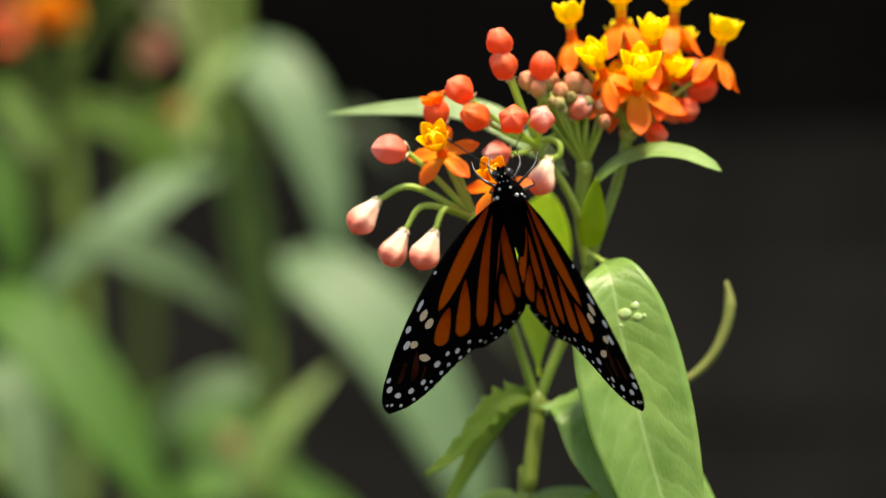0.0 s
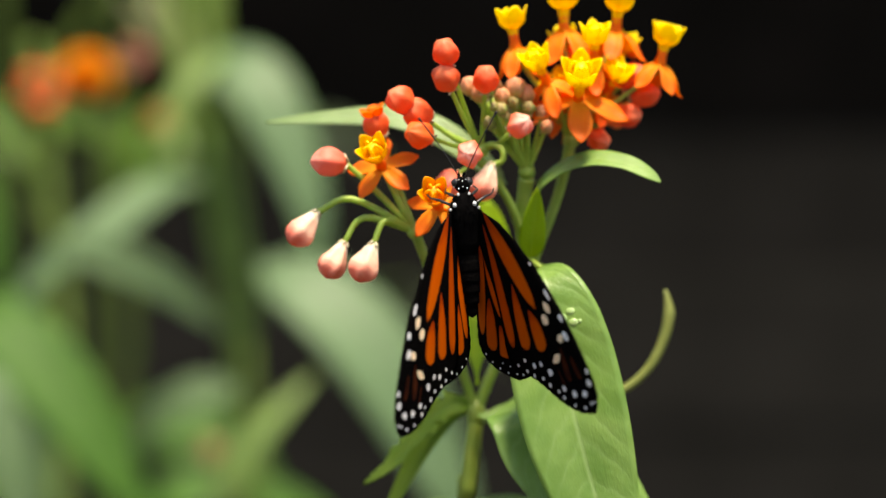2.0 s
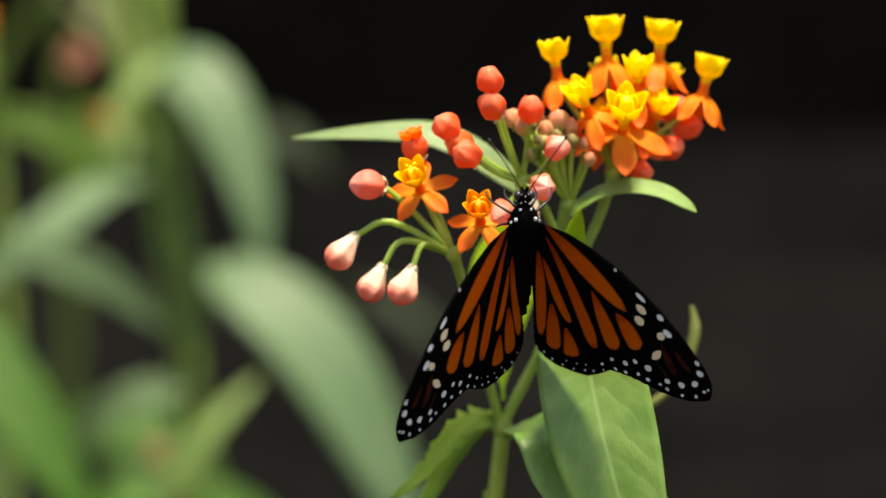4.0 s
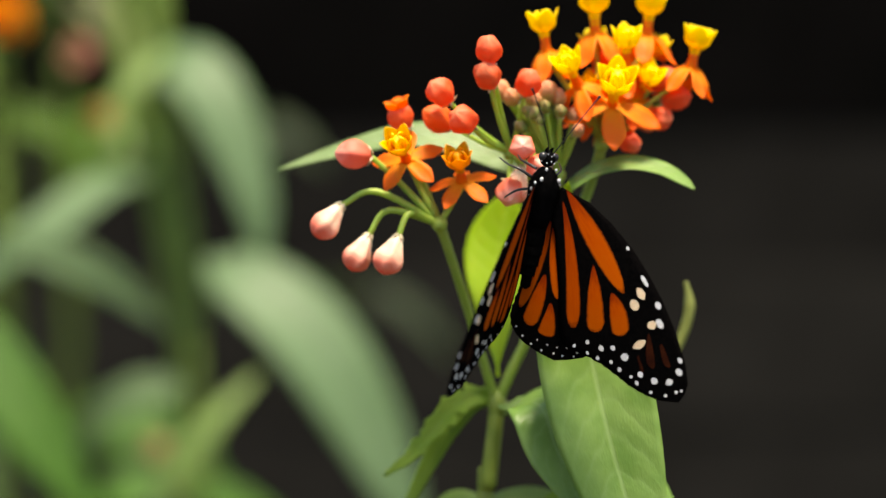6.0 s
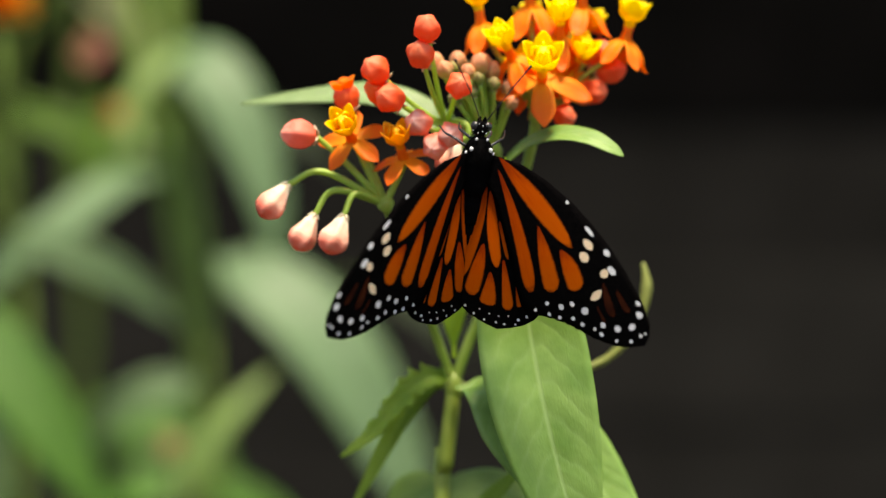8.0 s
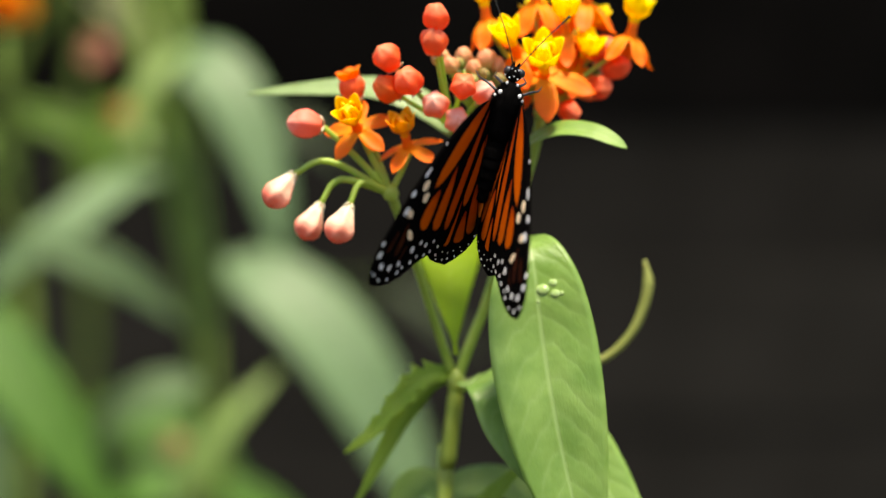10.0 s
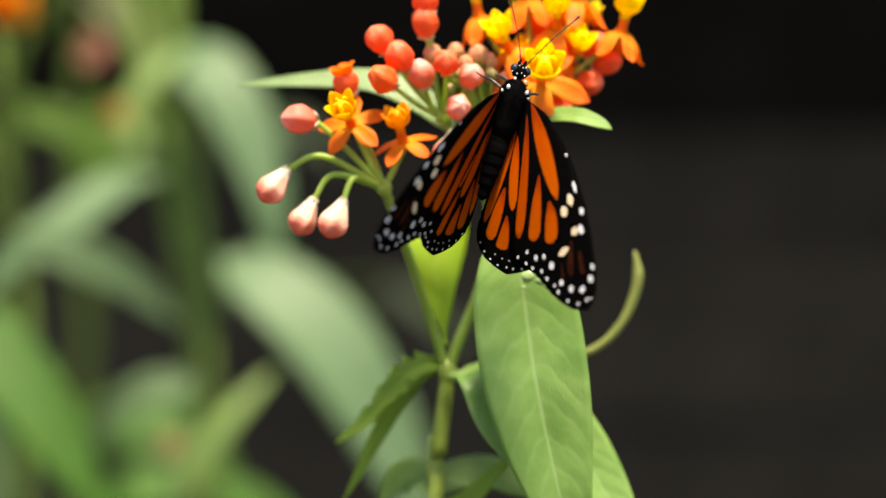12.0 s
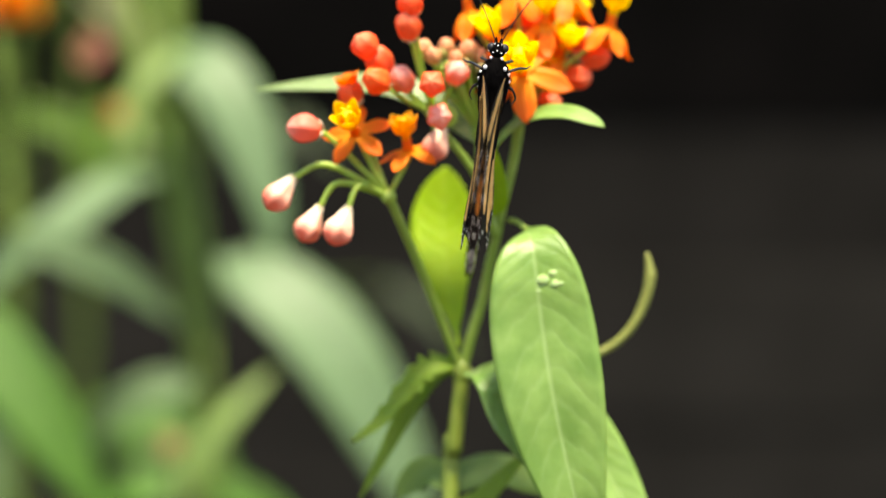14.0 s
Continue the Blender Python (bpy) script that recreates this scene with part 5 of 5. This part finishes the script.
# ---- what moves ----
PLANT_ROWS = [(0, 0.0232, -0.0019, 0.0017, -0.15, 0.0, -0.24), (0.5, 0.0188, -0.0016, 0.0012, -0.13, 0.0, 0.00), (1, 0.0193, -0.0008, -0.0001, -0.06, 0.0,
    -0.19), (1.5, 0.0180, 0.0000, 0.0000, 0.00, 0.0, 0.00), (2, 0.0134, -0.0000, 0.0012, 0.01, 0.0, -0.70), (2.5, 0.0256, -0.0007, -0.0004, -0.01,
    0.0, -2.09), (3, 0.0254, 0.0001, -0.0002, 0.05, 0.0, -1.88), (3.2, 0.0319, -0.0000, -0.0023, 0.06, 0.0, -1.96), (5.3, 0.0243, -0.0005, 0.0020,
    -0.01, 0.0, -1.39), (5.5, 0.0143, 0.0002, 0.0034, 0.03, 0.0, -0.75), (6, 0.0302, -0.0013, 0.0026, -0.05, 0.0, -1.93), (6.5, 0.0208, -0.0013,
    0.0034, -0.08, 0.0, -1.25), (7, 0.0267, -0.0017, 0.0042, -0.09, 0.0, -2.04), (7.5, 0.0227, -0.0014, 0.0031, -0.08, 0.0, -1.40), (8, 0.0173,
    -0.0015, 0.0065, -0.10, 0.0, -1.64), (8.2, 0.0187, -0.0015, 0.0069, -0.10, 0.0, -1.40), (10.3, 0.0167, 0.0025, 0.0072, -0.10, 0.0, -1.61), (10.5,
    0.0166, 0.0027, 0.0077, -0.10, 0.0, -1.69), (11, 0.0182, 0.0031, 0.0076, -0.10, 0.0, -1.78), (11.5, 0.0156, 0.0036, 0.0089, -0.10, 0.0, -1.73),
    (12, 0.0157, 0.0051, 0.0092, -0.10, 0.0, -1.61), (12.5, 0.0174, 0.0065, 0.0093, -0.10, 0.0, -1.70), (13, 0.0165, 0.0096, 0.0093, -0.10, 0.0,
    -1.68), (13.5, 0.0147, 0.0116, 0.0100, -0.10, 0.0, -1.70), (14, 0.0198, 0.0135, 0.0088, -0.10, 0.0, -1.64)]
RIGHT_ROWS = [(0, -2.9, 1.5), (0.5, -0.2, 0.1), (1, -0.9, 1.0), (1.5, 0.0, 0.0), (2, -1.7, 2.3), (2.5, -0.2, 1.4), (3, -0.2, 0.5), (3.2, 1.4, -1.5), (5.3, 2.1,
    -1.5), (5.5, 0.1, -0.7), (6, 0.6, -0.4), (6.5, -1.3, -0.3), (7, -0.5, -1.1), (7.5, -0.0, -2.2), (8, -4.3, 1.4), (8.2, -1.6, -0.4), (10.3, -3.7,
    2.1), (10.5, -3.2, 1.4), (11, -3.5, 1.1), (11.5, -4.4, 1.6), (12, -3.3, 1.1), (12.5, -1.4, 1.0), (13, -3.5, 2.9), (13.5, -7.4, 1.0), (14, -9.0,
    3.3)]
MIDDLE_ROWS = [(0, -2.9, 1.5), (0.5, -0.2, 0.1), (1, -0.9, 1.0), (1.5, 0.0, 0.0), (2, -1.5, 2.3), (2.5, -0.0, 1.4), (3, -0.1, 0.5), (3.2, 1.4, -1.5), (5.3, 2.1,
    -1.5), (5.5, 0.2, -0.7), (6, 0.6, -0.4), (6.5, -1.2, -0.3), (7, -0.3, -1.1), (7.5, 0.1, -2.2), (8, -4.1, 1.3), (8.2, -1.4, -0.5), (10.3, -3.6,
    2.0), (10.5, -3.1, 1.2), (11, -3.5, 1.0), (11.5, -4.3, 1.4), (12, -3.3, 0.9), (12.5, -1.5, 0.9), (13, -3.7, 2.8), (13.5, -7.6, 0.8), (14, -9.3,
    3.1)]
LEFT_ROWS = [(0, -2.1, 2.2), (0.5, 0.6, 0.7), (1, -0.0, 1.3), (1.5, 0.0, 0.0), (2, -1.4, 1.5), (2.5, 0.9, 1.0), (3, 0.1, 0.3), (3.2, 0.8, -0.7), (5.3, 1.4,
    1.1), (5.5, -0.6, 0.3), (6, -0.7, 1.2), (6.5, -1.2, 0.7), (7, -0.8, 0.9), (7.5, -0.7, 0.4), (8, -2.8, 1.3), (8.2, -0.6, 1.3), (10.3, -2.4, 3.3),
    (10.5, -2.2, 1.0), (11, -1.9, 1.4), (11.5, -2.4, 1.3), (12, -1.7, 2.3), (12.5, -0.7, 4.5), (13, -1.9, 2.9), (13.5, -3.4, 0.5), (14, -4.5, 1.0)]
BRANCH_ROWS = [(0, -2.9), (0.5, -0.2), (1, -1.0), (1.5, 0.0), (2, -1.9), (2.5, -0.4), (3, -0.2), (3.2, 1.6), (5.3, 2.2), (5.5, 0.3), (6, 0.6), (6.5, -1.1), (7,
    -0.1), (7.5, 0.5), (8, -4.0), (8.2, -1.3), (10.3, -3.7), (10.5, -3.1), (11, -3.4), (11.5, -4.2), (12, -3.2), (12.5, -1.5), (13, -3.7), (13.5,
    -7.1), (14, -8.8)]
NECK_ROWS = [(0, -1.8), (0.5, 1.1), (1, 0.5), (1.5, 0.0), (2, -1.2), (2.5, 1.6), (3, 0.3), (3.2, 0.8), (5.3, 2.2), (5.5, -0.6), (6, -0.4), (6.5, -1.3), (7,
    -0.6), (7.5, -0.7), (8, -3.1), (8.2, -0.2), (10.3, -1.7), (10.5, -2.4), (11, -1.9), (11.5, -2.6), (12, -1.2), (12.5, 0.8), (13, -1.3), (13.5,
    -4.1), (14, -5.2)]
SIDE_LEAF_ROWS = [(0, -2.5, 1.2, 4.6, -8.0), (0.5, -0.2, 0.1, 2.1, -7.5), (1, -0.7, 0.9, 1.3, -0.0), (1.5, 0.0, 0.0, 0.0, -0.0), (2, -1.3, 1.9, 2.3, -14.1), (2.5,
    0.0, 1.2, 2.5, -7.7), (3, -0.0, 0.5, 2.0, -9.6), (5.5, 0.2, -0.6, -0.9, -1.9), (6, 0.6, -0.4, 0.1, -0.0), (6.5, -1.0, -0.3, 0.2, -0.0), (7, -0.2,
    -1.0, -0.3, -10.5), (7.5, 0.1, -1.9, -1.1, -2.6), (8, -3.4, 1.1, 2.5, -20.1), (10.5, -2.5, 1.0, 5.1, -21.6), (11, -2.8, 0.8, 4.0, -16.0), (11.5,
    -3.5, 1.2, 8.8, -23.3), (12, -2.6, 0.7, 10.4, -24.4), (12.5, -1.0, 0.7, 14.5, -0.0), (13, -2.8, 2.3, 12.8, -24.1), (13.5, -6.1, 0.6, 10.9, -20.0),
    (14, -7.5, 2.6, 9.3, -23.4)]
BIG_LEAF_ROWS = [(0, -4.4, -0.6, -4.0), (0.5, -3.8, 0.2, -4.0), (1, -3.1, -0.3, -3.9), (1.5, -3.9, -0.0, -3.9), (2, -4.4, 0.3, -3.9), (2.5, -2.9, -0.8, -3.8), (3,
    -3.8, -0.0, -3.8), (5.5, -4.1, 0.4, -3.6), (6, -2.9, 0.4, -3.6), (6.5, -4.6, 0.3, -3.6), (7, -4.1, 0.4, -3.5), (7.5, -2.7, 0.4, -3.5), (8, -5.5,
    -0.0, -2.0), (10.5, -2.2, 0.0, 0.0), (11, -2.0, 0.5, 0.0), (11.5, -3.4, 0.0, 0.0), (12, -3.9, 1.0, 0.0), (12.5, -1.5, 1.6, 0.0), (13, -2.4, 1.8,
    0.0), (13.5, -3.8, -0.3, 0.0), (14, -3.8, 0.3, 0.0)]
LONG_LEAF_ROWS = [(0, 0.0), (3.2, 0.0), (5.5, -3.0), (6, -13.0), (6.5, -6.0), (7, -1.5), (7.5, -3.0), (8, -2.0), (10.5, 0.0), (14, 0.0)]
LIT_LEAF_ROWS = [(0, 0.0), (5.3, 0.0), (8.2, -1.0), (10.5, -4.0), (12.0, -6.0), (13.0, -7.5), (14, -8.5)]
BUTTERFLY_ROWS = [(0, 0.0165, -0.0170, 0.7100, 135.8, -9.1, -10.2), (0.5, 0.0177, -0.0170, 0.7100, 120.3, -16.8, -3.4), (1, 0.0188, -0.0171, 0.7083, 112.1, -4.3,
    -4.2), (1.5, 0.0187, -0.0170, 0.7062, 117.6, -8.3, 3.9), (2, 0.0113, -0.0171, 0.7080, 95.2, -4.9, 2.8), (2.5, 0.0236, -0.0175, 0.7065, 107.6,
    -6.2, -11.6), (3, 0.0284, -0.0177, 0.7078, 106.6, 1.9, 3.6), (3.2, 0.0359, -0.0179, 0.7041, 120.0, -3.1, 4.2), (5.3, 0.0341, -0.0177, 0.7097,
    110.7, 0.9, 8.9), (5.5, 0.0222, -0.0173, 0.7083, 116.5, 3.8, 10.2), (6, 0.0402, -0.0181, 0.7130, 103.9, 3.7, 25.3), (6.5, 0.0245, -0.0174, 0.7142,
    98.7, -6.8, 9.8), (7, 0.0339, -0.0178, 0.7135, 105.5, -7.6, 6.2), (7.5, 0.0326, -0.0177, 0.7105, 103.6, 7.3, 17.3), (8, 0.0231, -0.0174, 0.7192,
    107.3, 3.8, 11.5), (8.2, 0.0266, -0.0175, 0.7202, 106.2, 3.0, -8.3), (10.3, 0.0292, -0.0175, 0.7315, 98.1, 19.0, 9.5), (10.5, 0.0302, -0.0177,
    0.7295, 96.2, 20.4, 14.2), (11, 0.0330, -0.0177, 0.7302, 99.9, 17.6, 0.2), (11.5, 0.0265, -0.0175, 0.7308, 85.4, 15.0, 3.3), (12, 0.0303, -0.0176,
    0.7316, 90.8, 17.2, 12.3), (12.5, 0.0329, -0.0177, 0.7326, 78.9, 21.3, 7.0), (13, 0.0282, -0.0175, 0.7347, 82.9, 9.1, 2.3), (13.5, 0.0239,
    -0.0174, 0.7322, 83.6, 9.5, 3.0), (14, 0.0266, -0.0175, 0.7361, 89.7, 7.0, -3.3)]
# seconds, then for each side: flap, forewing sweep, twist, hindwing sweep in degrees
WING_ROWS = [(0, 37.0, 7.5, -4.9, -11.1, 56.2, 8.7, -9.5, 5.1), (0.5, 21.1, -1.3, 0.2, -4.4, 36.2, 11.6, -3.7, -5.7),
    (0.8, 6.0, 2.0, 2.0, 2.0, 10.0, 2.0, 2.0, 0.0), (1, 46.0, 16.4, -0.6, 0.7, 45.0, 15.8, 5.5, 1.2),
    (1.2, 66.0, 17.0, -1.0, 11.0, 60.0, 15.0, 3.0, 10.0), (1.5, 68.3, 16.0, -4.6, 10.8, 54.8, 18.4, -2.3, 8.6),
    (2, 58.1, 23.6, 0.4, -1.2, 57.5, 21.3, 4.9, 4.0), (2.5, 53.9, 16.6, 0.8, 2.8, 51.8, 19.0, -0.7, -1.3),
    (2.8, 33.0, 8.0, 0.0, 4.0, 27.0, 4.0, 1.0, 0.0), (3, 45.2, 10.2, -2.7, -7.5, 25.3, 5.1, 2.8, -3.3),
    (3.2, 43.2, 11.3, -2.4, -3.4, 28.6, 3.2, -0.1, -8.4), (5.3, 50.0, 13.0, -2.0, 1.0, 44.2, 14.4, 6.1, 2.9),
    (5.5, 52.0, 9.5, 0.0, -3.0, 47.4, 13.5, -6.2, 1.2), (6, 45.0, 20.7, 4.0, -3.0, 50.5, 16.1, -1.7, 3.7),
    (6.5, 42.4, 16.2, 2.5, 12.9, 39.0, 16.8, 2.6, 5.3), (7, 46.3, 15.3, -0.9, 9.7, 46.6, 11.4, 2.8, 0.6),
    (7.5, 40.5, 19.8, 0.3, 11.7, 41.2, 13.0, 7.0, 0.8), (8, 37.4, 9.2, -4.5, 6.3, 40.5, 4.5, -4.5, 1.1),
    (8.2, 14.9, 12.8, 5.5, 4.1, 5.9, 9.5, 8.9, -6.0), (10.3, 60.2, 19.3, 0.7, 11.4, 81.3, 16.8, -1.8, 2.4),
    (10.5, 45.7, 9.4, 3.6, 10.4, 4.0, 1.2, -0.9, -7.9), (10.7, 14.0, 4.0, 6.0, 2.0, 8.0, 9.0, 0.0, 0.0),
    (11, 32.5, -3.9, 9.8, -0.9, 39.8, 14.1, 3.7, -1.1), (11.25, 80.0, 24.0, 1.0, 14.0, 74.0, 26.0, -1.0, 14.0),
    (11.5, 89.1, 32.4, -0.3, 18.0, 77.4, 31.3, -0.9, 17.8), (11.8, 72.0, 30.0, 2.0, 16.0, 66.0, 25.0, 2.0, 16.0),
    (12, 52.9, 20.4, 6.8, 13.4, 63.1, 19.0, 6.6, 4.5), (12.25, 24.0, 10.0, 3.0, 5.0, 40.0, 8.0, 0.0, 4.0),
    (12.5, 5.2, 0.2, -2.0, 0.7, 29.6, -3.9, -5.0, -6.0), (13, 100.0, 30.0, -1.8, 14.6, 80.0, 31.2, -1.2, 17.7),
    (13.5, 99.0, 35.6, -2.6, 13.8, 90.0, 34.7, -0.6, 19.2), (14, 97.0, 23.8, 0.2, 15.2, 95.5, 23.3, -0.1, 33.2)]
BLOOM_ROWS = [(0, -0.1700, 0.8017), (0.5, -0.1597, 0.7918), (1, -0.1403, 0.7854), (1.5, -0.1471, 0.7866), (2, -0.1448, 0.7766),
    (2.5, -0.1456, 0.7839), (3, -0.1822, 0.8033), (3.2, -0.1806, 0.8035), (5.3, -0.1746, 0.8015), (5.5, -0.1849, 0.8025), (6, -0.1588, 0.8010),
    (6.5, -0.1744, 0.7930), (7, -0.1753, 0.8004), (7.5, -0.1919, 0.8111), (8, -0.1626, 0.8090), (8.2, -0.1674, 0.8078), (10.3, -0.1622, 0.8067),
    (10.5, -0.1601, 0.8062), (11, -0.1613, 0.8031), (11.5, -0.1643, 0.8062), (12, -0.1632, 0.8067), (12.5, -0.1589, 0.8066), (13, -0.1603, 0.8051),
    (13.5, -0.1589, 0.8061), (14, -0.1581, 0.8077)]
SIDE = {-1: 1, 1: 5}


def wing_turn(side, flap, sweep, twist):
    """A wing's turn on its hinge: flap lifts it over the back, sweep lays it towards the tail."""
    m = pose(0, 0, 0, 0, -side * flap, 0) @ pose(0, 0, 0, 0, 0, -side * sweep) @ pose(0, 0, 0, twist, 0, 0)
    return m


def swing(rest, rows):
    """Turns about the hub that bring a piece's end from rest to each row's place; what is left of its length points forward."""
    turns = []
    for t, x, z in rows:
        deep = math.sqrt(max((rest.length / MM) ** 2 - x * x - z * z, 0.01))
        turns.append((t, rest.rotation_difference(Vector((x, -deep, z))).to_matrix().to_4x4()))
    return turns


def motions():
    walk(plant, [(t, pose(*r)) for t, *r in PLANT_ROWS])
    walk(butterfly, [(t, pose(*r)) for t, *r in BUTTERFLY_ROWS])
    for side in (-1, 1):
        fore, hind = wings[side]
        fore_rows, hind_rows = [], []
        for row in WING_ROWS:
            flap, sweep, twist, back = row[SIDE[side]:SIDE[side] + 4]
            fore_rows.append((row[0], pose(side * 0.0026, -0.0005, 0.0010) @ wing_turn(side, flap, sweep, twist)))
            hind_rows.append((row[0], pose(side * 0.0026, -0.0045, 0.0001) @ wing_turn(side, flap * 0.97, back, twist)))
        walk(fore, fore_rows)
        walk(hind, hind_rows)
    walk(branch, [(t, pose(*JOINT, 0, a, 0)) for t, a in BRANCH_ROWS])
    for ob, hub, rows in ((head_right, HEAD_RIGHT, RIGHT_ROWS), (head_young, HEAD_YOUNG, RIGHT_ROWS), (head_middle, HEAD_MIDDLE, MIDDLE_ROWS), (head_left, HEAD_LEFT, LEFT_ROWS)):
        walk(ob, [(t, pose(*(hub + Vector((x, 0, z)) * MM))) for t, x, z in rows])
    walk(neck, [(t, pose(*(HEAD_LEFT + Vector((x, 0, z)) * MM), 0, a, 0)) for (t, x, z), (_, a) in zip(LEFT_ROWS, NECK_ROWS)])
    for obs, rest, name in swinging:
        for ob in obs:
            walk(ob, swing(rest, SWINGS[name]))
    walk(side_leaf, [(t, pose(*(SIDE_LEAF_AT + Vector((x, 0, z)) * MM), 0, -a, yaw)) for t, x, z, a, yaw in SIDE_LEAF_ROWS])
    walk(long_leaf, [(t, pose(*LONG_LEAF_AT, 0, a, 0)) for t, a in LONG_LEAF_ROWS])
    walk(lit_leaf, [(t, pose(*JOINT, 0, a, 0)) for t, a in LIT_LEAF_ROWS])
    walk(big_leaf, [(t, pose(*(BIG_LEAF_AT + Vector((x, 0, z)) * MM), 0, a, 0)) for t, x, z, a in BIG_LEAF_ROWS])
    walk(bloom, [(t, pose(x, 0.56, z)) for t, x, z in BLOOM_ROWS])


motions()
